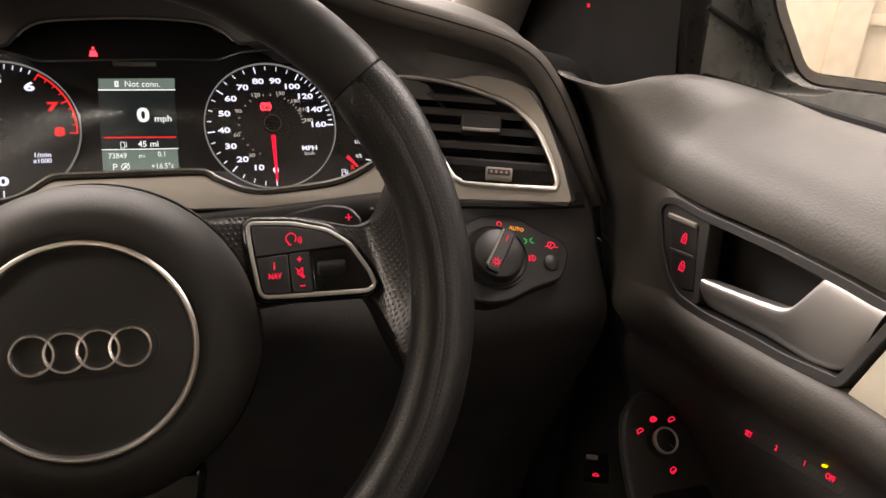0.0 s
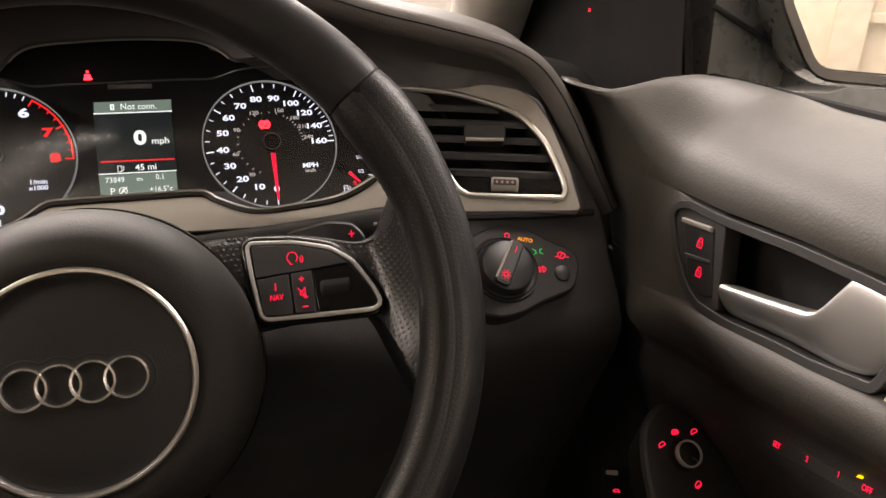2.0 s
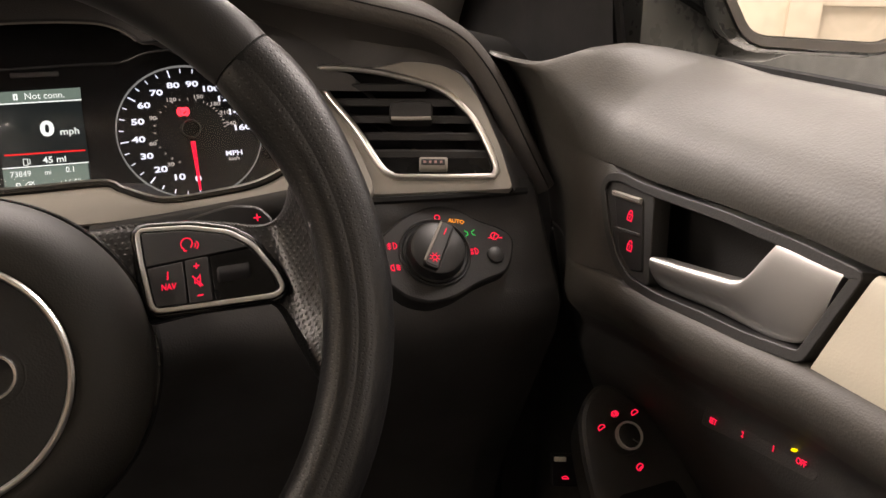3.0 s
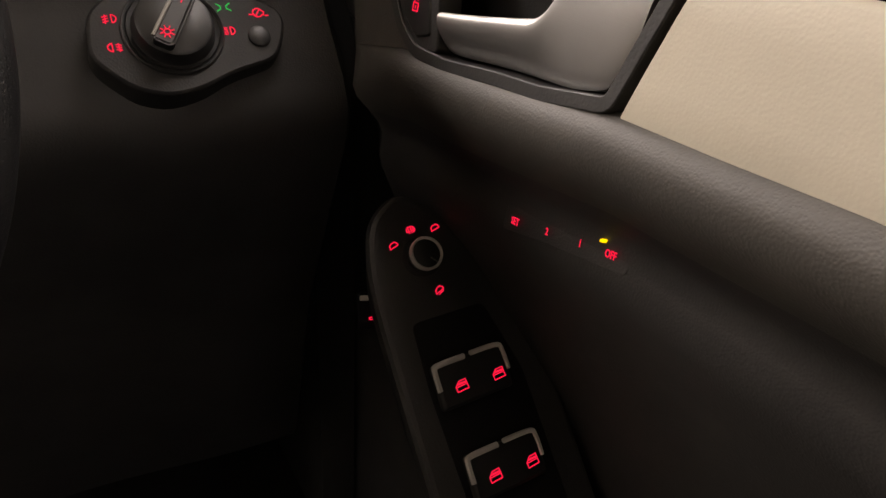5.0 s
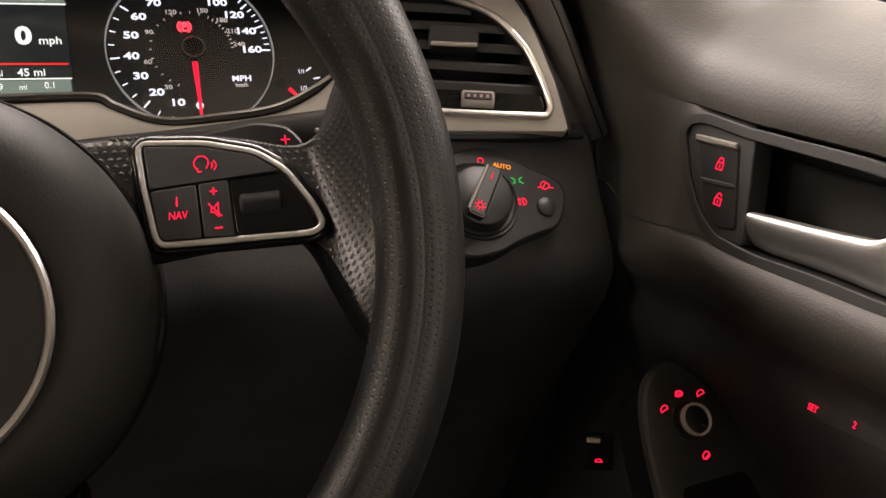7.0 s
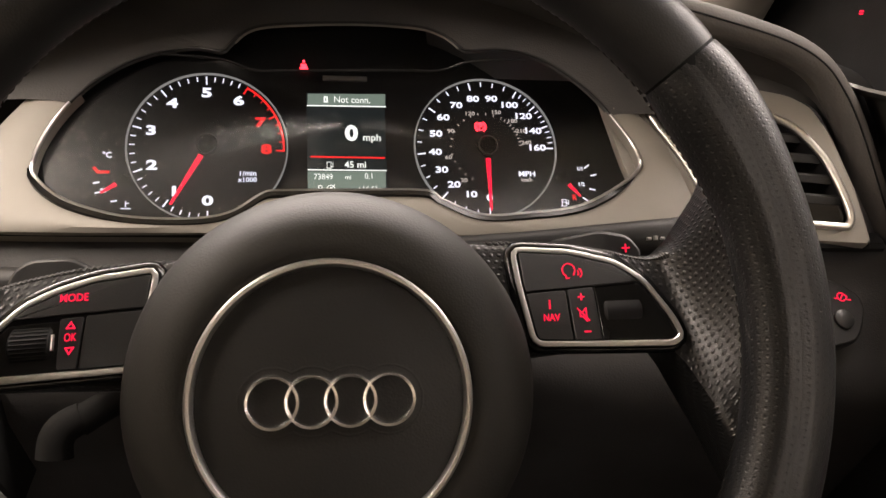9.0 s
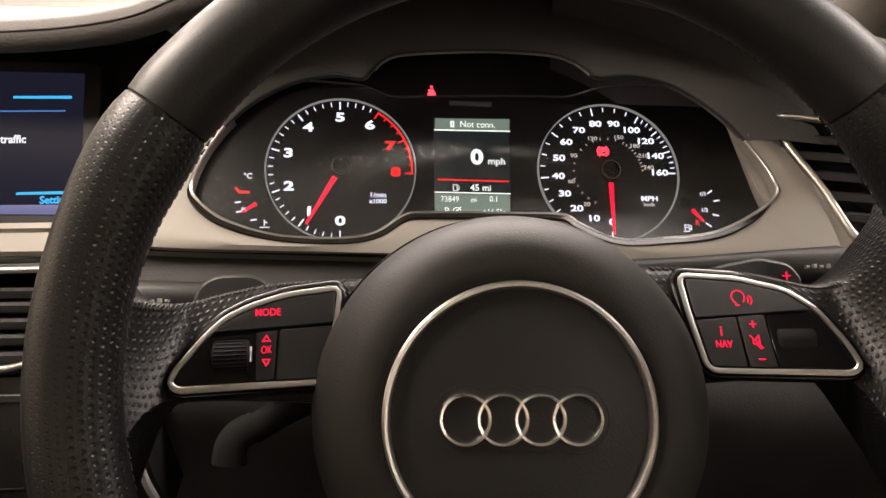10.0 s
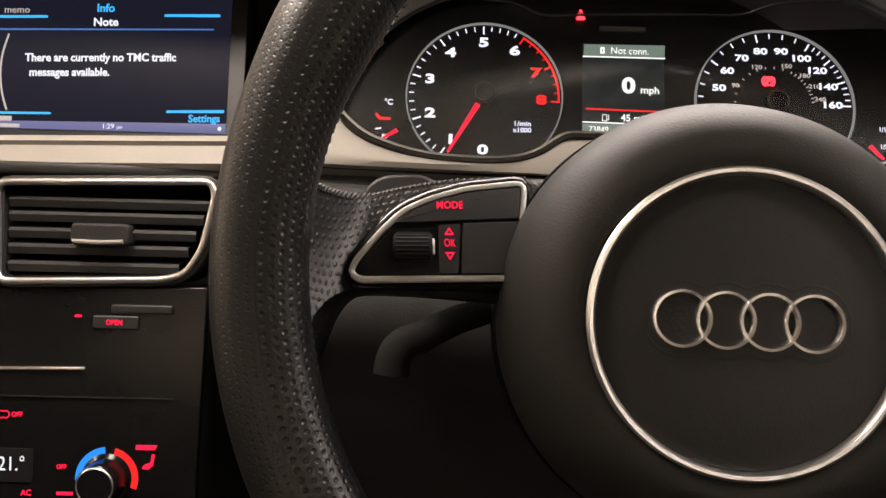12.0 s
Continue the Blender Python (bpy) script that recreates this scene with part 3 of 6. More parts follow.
for dy, z in ((0.020, 0.953), (0.010, 0.949), (0.004, 0.944), (-0.020, 0.910), (-0.042, 0.884), (-0.050, 0.868), (-0.046, 0.845), (-0.020, 0.79), (0.04, 0.66), (0.10, 0.45), (0.5, 0.40)):
    low_rows.append([(x, 0.205 + dy - 0.014 * sstep(0.16, 0.34, x), z) for x in np.linspace(-0.235, 0.372, 30)])
part("lower_panel", loft(low_rows), LOWDASH, dash, "black plastic panel under the trim")
part("lower_panel_end", loft([[(r[-1][0], r[-1][1], r[-1][2]) for r in low_rows], [(0.378, r[-1][1] + 0.01, r[-1][2]) for r in low_rows], [(0.380, 0.5, r[-1][2]) for r in low_rows]]), PLASTIC, dash)
# Shade in the groove under the strip, laid in as a black bar.
part("strip_shadow_gap", tube([(x, 0.203 - 0.016 * sstep(0.16, 0.34, x), 0.9505) for x in np.linspace(-0.235, 0.36, 30)], 0.003, sides=6), RUBBER, dash)


# ---- air vents ----
def vent_slats(parent, x0, x1, ys, clip, depth=0.016):
    for y in ys:
        a, b = clip(y)
        o = np.array([(max(a, x0), 0), (min(b, x1), 0)])
        rows = []
        for dy, z in ((-0.0042, -0.0035), (0.0002, -0.0020), (0.0022, -0.003), (0.0042, -depth), (0.0020, -depth), (-0.0036, -0.006)):
            rows.append([(x, y + dy, z) for x in np.linspace(o[0][0], o[1][0], 10)])
        part("slat", loft([*rows, rows[0]]), PLASTIC, parent)


side_vent = thing("side_air_vent", VENT, "black slatted air vent in a bright metal frame", "air vent")
VENT_LINE = [(-0.1365, 0.0868), (-0.0983, 0.0847), (-0.0662, 0.0772), (-0.0390, 0.0670), (-0.0193, 0.0483), (-0.0092, 0.0310), (0.0004, 0.0066), (-0.0004, -0.0022), (-0.0080, -0.0043),
             (-0.0697, -0.0050), (-0.0798, -0.0030), (-0.0882, 0.0040), (-0.1075, 0.0340), (-0.1288, 0.0610), (-0.1400, 0.0790)]
vline = even(smooth_curve(VENT_LINE, 180, True), 120)
part("frame", tube(flat(vline, 0.002), 0.0026, True, 10), CHROME, side_vent, "bright metal frame")
part("duct", loft([flat(vline, 0.0), flat(inset(vline, 0.002), -0.004), flat(inset(vline, 0.006), -0.045)], closed=True, cap=False), FACE, side_vent)
part("duct_back", plate(inset(vline, 0.0055), -0.047, -0.044), FACE, side_vent)


def vent_span(y):
    """From the duct's wall on one side to its wall on the other, at the height y."""
    cross = [p[0] + (y - p[1]) / (q[1] - p[1]) * (q[0] - p[0]) for p, q in zip(vline, np.roll(vline, -1, 0)) if (p[1] - y) * (q[1] - y) < 0]
    return min(cross) - 0.001, max(cross) + 0.002


vent_slats(side_vent, -0.14, 0.01, (0.0175, 0.0320, 0.0465, 0.0610, 0.0740), vent_span)
sill = [(-0.0905, 0.0118), (-0.0790, -0.0010), (-0.0700, -0.0032), (-0.0100, -0.0026), (-0.0020, -0.001), (-0.0012, 0.0050), (-0.0038, 0.0130)]
part("sill_plate", plate(rounded(sill, 0.001, 2), -0.012, -0.002), PIANO, side_vent, "gloss black sill")
part("tab", plate(rounded(box(-0.0820, 0.0415, -0.0480, 0.0570), 0.004), -0.008, 0.0045, 0.0016), PLASTIC, side_vent)
part("tab_edge", tube([(-0.0805, 0.0425, 0.0046), (-0.065, 0.0420, 0.0056), (-0.0495, 0.0430, 0.0046)], 0.0016), TRIM, side_vent)
bm = lathe([(0.0, -0.0110), (0.0050, -0.0110), (0.0060, -0.010), (0.0060, 0.010), (0.0050, 0.0110), (0.0, 0.0110)], n=28)
bm.transform(pose(-0.0475, 0.0066, -0.0020, 0, 90, 0))
thumbwheel = part("thumbwheel", bm, TRIM, side_vent, "ribbed silver thumbwheel")
part("thumbwheel_band", plate(rounded(box(-0.0570, 0.0043, -0.0385, 0.0090), 0.001, 2), 0.003, 0.0044, 0.0003), SATIN, thumbwheel)
for k in range(4):
    part("scale_mark", plate(box(-0.0552 + k * 0.0042, 0.0056, -0.0532 + k * 0.0042, 0.0076), 0.0043, 0.0047, 0.0001), PALEMARK, thumbwheel)

trim_out = [(-0.175, 0.0895), (-0.1365, 0.0902), (-0.0983, 0.0892), (-0.0850, 0.0908), (-0.0720, 0.0945), (-0.0600, 0.0945), (-0.0400, 0.0915), (-0.0249, 0.0840), (-0.0165, 0.0710), (-0.0097, 0.0595), (0.0052, 0.0219), (0.0147, -0.0142),
            (-0.03, -0.0165), (-0.08, -0.0190), (-0.125, -0.021), (-0.150, 0.03)]
tout = even(rounded(trim_out, 0.004, 3), 120)
k0 = int(np.argmin(np.linalg.norm(tout - vline[0], axis=1)))
tout = np.roll(tout, -k0, 0)


def turning(p):
    """Twice the outline's area, negative where it runs clockwise."""
    return float(np.sum(p[:, 0] * np.roll(p[:, 1], -1) - np.roll(p[:, 0], -1) * p[:, 1]))


if turning(tout) * turning(vline) < 0:
    tout = np.roll(tout[::-1], 1, 0)
trim_r = thing("vent_trim", VENT, "satin silver trim panel round the side vent", "trim panel")
part("trim_plate", loft([flat(vline, -0.004), flat(inset(vline, -0.001), 0.0005), flat(vline * 0.5 + tout * 0.5, 0.0015), flat(inset(tout, 0.001), 0.0005), flat(tout, -0.001), flat(tout, -0.010)], closed=True), TRIM, trim_r)

centre_vent = thing("centre_air_vent", STACK, "black slatted centre air vent in a bright frame", "air vent")
CV = rounded([(-0.0790, 0.0234), (0.0218, 0.0266), (0.0357, 0.0305), (0.0458, 0.0465), (0.0529, 0.0801), (0.0499, 0.0881), (-0.0807, 0.0846)], 0.006)
cv = even(CV, 110)
part("frame", tube(flat(cv, 0.002), 0.0022, True, 10), CHROME, centre_vent, "bright metal frame")
part("duct", loft([flat(cv, 0.001), flat(inset(cv, 0.003), -0.004), flat(inset(cv, 0.006), -0.05)], closed=True), FACE, centre_vent)
part("duct_back", plate(inset(cv, 0.0055), -0.052, -0.049), FACE, centre_vent)
vent_slats(centre_vent, -0.076, 0.05, (0.0339, 0.0448, 0.0548, 0.0650, 0.0741), lambda y: (-0.077, 0.030 + 0.33 * (y - 0.0339) ** 0.9 if y > 0.034 else 0.030))
part("divider", plate(box(-0.0800, 0.027, -0.0772, 0.083), -0.02, 0.001), PLASTIC, centre_vent)
part("tab", plate(rounded(box(-0.0350, 0.0470, 0.0010, 0.0605), 0.004), -0.008, 0.0045, 0.0016), PLASTIC, centre_vent)
part("tab_edge", tube([(-0.0325, 0.0492, 0.0050), (-0.017, 0.0486, 0.0058), (-0.0018, 0.0494, 0.0050)], 0.0014), TRIM, centre_vent)
copy_thing(centre_vent, STACK @ pose(-0.134, -0.004, 0))

# ---- centre stack ----
stack = thing("centre_stack", STACK, "gloss black centre console fascia with backlit buttons", "console")
o = rounded([(-0.26, -0.30), (0.044, -0.30), (0.0460, -0.09), (0.0500, 0.030), (0.0575, 0.078), (0.0560, 0.0950), (-0.26, 0.0950)], 0.008)
hole = np.array(cv)
part("fascia_plate", plate(rounded([(-0.26, -0.30), (0.044, -0.30), (0.0450, -0.09), (0.0490, 0.0225), (0.0220, 0.0215), (-0.26, 0.0160)], 0.004), -0.03, -0.001), PIANO, stack, "gloss black fascia plate")
part("vent_housing", loft([flat(inset(cv, -0.0045), -0.03), flat(inset(cv, -0.004), -0.0005), flat(cv, 0.0005)], closed=True), SATIN, stack)
part("side_wall", loft([[(0.050, 0.095, -0.01), (0.0500, 0.03, -0.004), (0.0455, -0.09, -0.004), (0.0445, -0.30, -0.004)], [(0.062, 0.095, -0.10), (0.0620, 0.03, -0.10), (0.058, -0.09, -0.10), (0.057, -0.30, -0.10)]]), PLASTIC, stack)
part("top_ledge", plate(box(-0.40, 0.0905, 0.060, 0.0985), -0.06, -0.004, 0.002), SATIN, stack)
eject = part("eject_button", plate(rounded(box(-0.0211, -0.0050, 0.0070, 0.0035), 0.001, 2), -0.001, 0.0006), SATIN, stack)
words("OPEN", -0.0078, -0.0008, 0.0007, 0.0046, RED, eject, 0.85, bold=0.0001)
part("glovebox_lip", plate(rounded(box(-0.010, 0.0050, 0.028, 0.0105), 0.001, 2), -0.001, 0.0010), SATIN, stack)
part("status_light", plate(rounded(box(-0.0325, 0.0020, -0.0285, 0.0036), 0.0006, 2), -0.001, 0.0004, 0.0002), RED, stack)
part("disc_slot", plate(rounded([(-0.15, -0.0325), (-0.0254, -0.0303), (-0.0254, -0.0288), (-0.15, -0.0306)], 0.0004, 2), -0.001, 0.0012, 0.0003), CHROME, stack, "bright disc slot edge")
part("slot_seam", plate(box(-0.15, -0.0480, 0.030, -0.0472), -0.001, 0.0002, 0.0001), RUBBER, stack)
words("OFF", -0.0665, -0.0592, -0.0006, 0.0044, RED, stack, 0.9, bold=0.0001)
part("swirl_sign", strokes([arc_line(-0.0765, -0.0592, 0.0022, 60, 300), arc_line(-0.0735, -0.0592, 0.0022, -120, 120)], 0.0006, -0.0007), RED, stack)
display = part("climate_display", plate(rounded(box(-0.110, -0.1010, -0.0560, -0.0800), 0.002), -0.001, -0.0003, 0.0002), FACE, stack)
words("21.°", -0.0690, -0.0900, -0.0002, 0.0125, SCREENWHITE, display, 0.85, name="temperature_digits")
words("OFF", -0.0383, -0.0910, -0.0006, 0.0040, RED, stack, 0.9, bold=0.0001)
words("AC", -0.0597, -0.1075, -0.0006, 0.0052, RED, stack, 0.9, bold=0.0001)
part("rear_sign", plate(box(-0.041, -0.1085, -0.031, -0.1065), -0.001, -0.0003, 0.0002), RED, stack)
knob = part("temperature_knob", lathe([(0.0, 0.016), (0.0105, 0.016), (0.0122, 0.0145), (0.0132, 0.002), (0.0155, 0.0), (0.0155, -0.002)], (-0.0103, -0.0975), 48), PIANO, stack, "gloss black rotary temperature knob")
part("knob_cap_edge", lathe([(0.0102, 0.0158), (0.0108, 0.0164), (0.0114, 0.0158)], (-0.0103, -0.0975), 48), CHROME, knob)
part("cold_arc", arc_band(-0.0103, -0.0975, 0.0151, 0.0193, 95, 190, -0.0012, -0.0004), BLUE, stack)
part("warm_arc", arc_band(-0.0103, -0.0975, 0.0151, 0.0193, -20, 75, -0.0012, -0.0004), DEEPRED, stack)
part("seat_heat_bars", plate(rounded([(0.0070, -0.0795), (0.0190, -0.0795), (0.0205, -0.0765), (0.0070, -0.0765)], 0.0004, 2), -0.001, -0.0003, 0.0002), RED, stack)
part("seat_sign", strokes([[(0.0180, -0.0830), (0.0172, -0.0885), (0.0150, -0.0905), (0.0125, -0.0905)], [(0.0168, -0.0880), (0.0135, -0.0893)]], 0.0018, -0.0007), RED, stack)

# ---- infotainment screen ----
mmi = thing("infotainment_screen", SCREEN, "dark infotainment screen with a traffic message", "screen")
part("housing", plate(rounded(box(-0.215, -0.0130, 0.0330, 0.1060), 0.006), -0.04, -0.0012), SATIN, mmi)
part("panel", plate(box(-0.190, -0.0050, 0.0215, 0.0980), -0.002, -0.0006, 0.0002), NAVY, mmi, "dark blue lit display")
part("status_bar", plate([(-0.190, -0.0050), (0.0215, -0.0050), (0.0215, 0.0022), (-0.190, -0.0005)], -0.001, -0.0003, 0.0001), SLATE, mmi)
part("rule", plate([(-0.190, 0.0636), (0.0095, 0.0694), (0.0095, 0.0704), (-0.190, 0.0648)], -0.001, -0.0003, 0.0001), MIDBLUE, mmi)
for q in ([(-0.0260, 0.0782), (0.0137, 0.0790), (0.0134, 0.0812), (-0.0255, 0.0800)], [(-0.150, 0.0735), (-0.107, 0.0750), (-0.1075, 0.0768), (-0.150, 0.0755)], [(-0.0207, 0.0088), (0.0197, 0.0098), (0.0197, 0.0120), (-0.020, 0.0106)], [(-0.150, 0.0046), (-0.0999, 0.0056), (-0.1005, 0.0072), (-0.150, 0.0064)]):
    part("corner_bar", plate(rounded(q, 0.0006, 2), -0.001, -0.0003, 0.0001), SKYBLUE, mmi)
part("side_arc", strokes([smooth_curve([(-0.1335, 0.0620), (-0.1368, 0.0480), (-0.1372, 0.0340), (-0.1350, 0.0200), (-0.1312, 0.0085)], 14)], 0.0012, -0.0006), DIMWHITE, mmi)
words("Info", -0.067, 0.0830, -0.0003, 0.0082, SKYBLUE, mmi, 1, 1.7, bold=0.0002)
words("Note", -0.0664, 0.0728, -0.0003, 0.0082, SCREENWHITE, mmi, 1, 1.7, bold=0.0002)
words("There are currently no TMC traffic", -0.0683, 0.0470, -0.0003, 0.0080, SCREENWHITE, mmi, 0.92, 1.7, bold=0.00022)
words("messages available.", -0.0893, 0.0358, -0.0003, 0.0080, SCREENWHITE, mmi, 0.92, 1.7, bold=0.00022)
words("Settings", 0.0062, 0.0052, -0.0003, 0.0074, SKYBLUE, mmi, 0.95, 1.7, bold=0.0002)
words("1:29", -0.0600, -0.0020, -0.0002, 0.0050, SCREENWHITE, mmi, 1, 1.7)
words("pm", -0.0520, -0.0024, -0.0002, 0.0032, SCREENWHITE, mmi, 1, 1.7)
words("memo", -0.1290, 0.0800, -0.0003, 0.0070, DIMWHITE, mmi, 1, 1.7)
part("unreadable_word", plate(box(-0.146, 0.0002, -0.127, 0.0036), -0.001, -0.0003, 0.0001), DIMWHITE, mmi)
part("unreadable_word", plate(box(-0.146, -0.0044, -0.121, -0.0018), -0.001, -0.0002, 0.0001), DIMWHITE, mmi)
part("status_dot", plate(circle(0.0172, -0.0016, 0.0014, 12), -0.001, -0.0002, 0.0001), SCREENWHITE, mmi)

# ---- instrument cluster ----
cluster = thing("instrument_cluster", DIALS, "black instrument cluster with lit dials and display", "instrument cluster")
Z = -0.008
rim_in = [shifted(DIALS, FASCIA, x, y, 0.0) for x, y in opening]
view = DIALS.inverted() @ Vector((0.0, -0.25, 1.10))
wall_in = []
for p in rim_in:
    k = (Z - 0.004 - view.z) / (p[2] - view.z)
    q = view + (Vector(p) - view) * k
    wall_in.append((q.x * 1.05, (q.y - 0.01) * 1.06 + 0.01, Z - 0.004))
middle = [tuple(np.array(a) * 0.5 + np.array(b) * 0.5) for a, b in zip(rim_in, wall_in)]
part("housing_wall", loft([rim_in, middle, wall_in], closed=True), GRIPPLASTIC, cluster, "dark housing wall")
part("face_plate", plate(rounded(box(-0.240, -0.11, 0.240, 0.150), 0.02), Z - 0.012, Z - 0.002), FACE, cluster)


def dial(x, y, r, marks, long_marks, name):
    d = part(name, lathe([(0.0, Z - 0.0015), (r - 0.001, Z - 0.0015), (r, Z - 0.001)], (x, y), 72), FACE, cluster)
    part("dial_rim", lathe([(r - 0.0003, Z - 0.0015), (r - 0.0002, Z + 0.0016), (r + 0.0003, Z + 0.0020), (r + 0.0007, Z + 0.0012), (r + 0.0008, Z - 0.002)], (x, y), 96), RINGLIT, d, "thin silver ring, given a faint glow")
    for k, (a, red) in enumerate(marks):
        lm = a in long_marks
        c, s = math.cos(radians(a)), math.sin(radians(a))
        r0 = r - (0.0076 if lm else 0.0052)
        part("tick", strokes([[(x + c * r0, y + s * r0), (x + c * (r - 0.0022), y + s * (r - 0.0022))]], 0.0011 if lm else 0.0008, Z - 0.001), DEEPRED if red else WHITE, d)
    part("needle_hub", lathe([(0.0, Z + 0.007), (0.0065, Z + 0.007), (0.0082, Z + 0.005), (0.0086, Z + 0.001)], (x, y), 36), PIANO, d, "gloss black hub cap")
    part("hub_edge", lathe([(0.0070, Z + 0.0066), (0.0076, Z + 0.0070), (0.0082, Z + 0.0062)], (x, y), 36), SATIN, d)
    return d


def needle(parent, x, y, a, r0, r1, w0, w1, z=Z + 0.003):
    c, s = math.cos(radians(a)), math.sin(radians(a))
    q = [(x + c * r0 - s * w0, y + s * r0 + c * w0), (x + c * r0 + s * w0, y + s * r0 - c * w0), (x + c * r1 + s * w1, y + s * r1 - c * w1), (x + c * r1 - s * w1, y + s * r1 + c * w1)]
    return part("needle", plate(q, z, z + 0.0012, 0.0003), REDLAMP2, parent, "glowing red needle")



TX, TY, SX, SY, DR = -0.1083, 0.0004, 0.1087, 0.0018, 0.0585
rpm = [270, 236, 201, 164, 128, 92, 59, 27, -3]
marks, longs = [], set(rpm)
for n in range(8):
    for k in range(5 if n < 6 else 4):
        marks.append((rpm[n] + (rpm[n + 1] - rpm[n]) * k / (5 if n < 6 else 4), n >= 6))
marks.append((rpm[8], True))
tach = dial(TX, TY, DR, marks, longs, "rev_counter")
for n, a in enumerate(rpm):
    rr = 0.0430
    words(str(n), TX + rr * math.cos(radians(a)), TY + rr * math.sin(radians(a)), Z, 0.0102, DEEPRED if n > 6 else WHITE, tach, 1.55, name="dial_number", bold=0.0004)
part("red_band", arc_band(TX, TY, DR - 0.0031, DR - 0.0018, -3, 59, Z - 0.0012, Z - 0.0005), DEEPRED, tach)
words("1/min", TX + 0.029, TY - 0.0215, Z, 0.0054, WHITE, tach, 1.1, bold=0.0001)
words("x1000", TX + 0.029, TY - 0.0265, Z, 0.0050, WHITE, tach, 1.1, bold=0.0001)
needle(tach, TX, TY, 241, 0.0095, 0.0530, 0.0020, 0.0009)


def mph(v):
    return 270 - 2.1 * v if v <= 100 else 60 - (v - 100)


fine = [mph(v) for v in range(0, 101, 5)] + [mph(v) for v in range(105, 161, 5)]
speedo = dial(SX, SY, DR, [(a, False) for a in fine], {mph(v) for v in (0, 20, 40, 60, 80, 100, 120, 140, 160)}, "speedometer")
for v in (0, 10, 20, 30, 40, 50, 60, 70, 80, 90, 100, 120, 140, 160):
    a = radians(mph(v))
    words(str(v), SX + 0.0425 * math.cos(a), SY + 0.0425 * math.sin(a), Z, 0.0070, WHITE, speedo, 1.5, name="dial_number", bold=0.00022)
for v in (30, 60, 90, 120, 150, 180, 210, 240):
    a = radians(mph(v * 0.6214))
    words(str(v), SX + 0.0335 * math.cos(a) + 0.001, SY + 0.0335 * math.sin(a) - 0.002, Z, 0.0047, DIMWHITE, speedo, 1.25, name="dial_number", bold=0.00008)
for v in range(20, 251, 10):
    a = radians(mph(v * 0.6214))
    part("tick", strokes([[(SX + 0.0285 * math.cos(a), SY + 0.0285 * math.sin(a)), (SX + 0.0297 * math.cos(a), SY + 0.0297 * math.sin(a))]], 0.0007, Z - 0.001), DIMWHITE, speedo)
words("MPH", SX + 0.0325, SY - 0.0225, Z, 0.0060, WHITE, speedo, 1.2, bold=0.00015)
words("km/h", SX + 0.0320, SY - 0.0275, Z, 0.0042, DIMWHITE, speedo, 1.1, bold=0.0001)
needle(speedo, SX, SY, 270, 0.0105, 0.0535, 0.0020, 0.0008)
# parking brake sign
px, py = 0.1048, 0.0195
part("brake_sign", strokes([circle(px, py, 0.0031, 18) + [(px + 0.0031, py)], arc_line(px, py, 0.0046, 125, 235, 8), arc_line(px, py, 0.0046, -55, 55, 8), [(px - 0.001, py - 0.0022), (px - 0.001, py + 0.0022), (px + 0.0012, py + 0.0018), (px + 0.0012, py + 0.0002), (px - 0.001, py)]], 0.0008, Z), REDLAMP, speedo, "glowing red parking brake sign")

# small gauges
fuel = part("fuel_gauge", lathe([(0.0, Z + 0.003), (0.0040, Z + 0.003), (0.0046, Z)], (0.1694, -0.0245), 24), PIANO, cluster)
for x, y, a in ((0.1915, -0.0150, 35), (0.1965, -0.0215, 10), (0.1945, -0.0330, -12), (0.1880, -0.0405, -35)):
    part("tick", strokes([[(x, y), (x + 0.0042 * math.cos(radians(a)), y + 0.0042 * math.sin(radians(a)))]], 0.0011, Z - 0.001), WHITE, fuel)
words("1/1", 0.1870, -0.0160, Z, 0.0046, WHITE, fuel, bold=0.0001)
words("1/2", 0.1870, -0.0295, Z, 0.0046, WHITE, fuel, bold=0.0001)
words("R", 0.1800, -0.0405, Z, 0.0060, DEEPRED, fuel, bold=0.0001)
part("pump_sign", strokes([[(0.1695, -0.0475), (0.1695, -0.0420), (0.1730, -0.0420), (0.1730, -0.0475), (0.1685, -0.0475)], [(0.1695, -0.0442), (0.1730, -0.0442)], [(0.1730, -0.0450), (0.1748, -0.0460), (0.1748, -0.0425)]], 0.0006, Z - 0.001), WHITE, fuel)
needle(fuel, 0.1694, -0.0245, -47, 0.0080, 0.0215, 0.0015, 0.0007)
temp = part("temperature_gauge", lathe([(0.0, Z + 0.003), (0.0040, Z + 0.003), (0.0046, Z)], (-0.1657, -0.0263), 24), PIANO, cluster)
words("°C", -0.1799, -0.0073, Z, 0.0062, WHITE, temp, bold=0.0001)
part("hot_band", strokes([[(-0.1885, -0.0170), (-0.1860, -0.0200), (-0.1790, -0.0200)]], 0.0020, Z - 0.001), DEEPRED, temp)
for x, y in ((-0.1885, -0.0285), (-0.1870, -0.0360), (-0.1760, -0.0425)):
    part("tick", strokes([[(x, y), (x + 0.0035, y + 0.0006)]], 0.0011, Z - 0.001), WHITE, temp)
words("90", -0.1815, -0.0345, Z, 0.0046, WHITE, temp, bold=0.0001)
part("coolant_sign", strokes([[(-0.1690, -0.0480), (-0.1625, -0.0480)], [(-0.1660, -0.0465), (-0.1660, -0.0425)], [(-0.1660, -0.0440), (-0.1640, -0.0440)]], 0.0007, Z - 0.001), WHITE, temp)
needle(temp, -0.1657, -0.0263, 213, 0.0075, 0.0200, 0.0015, 0.0007)

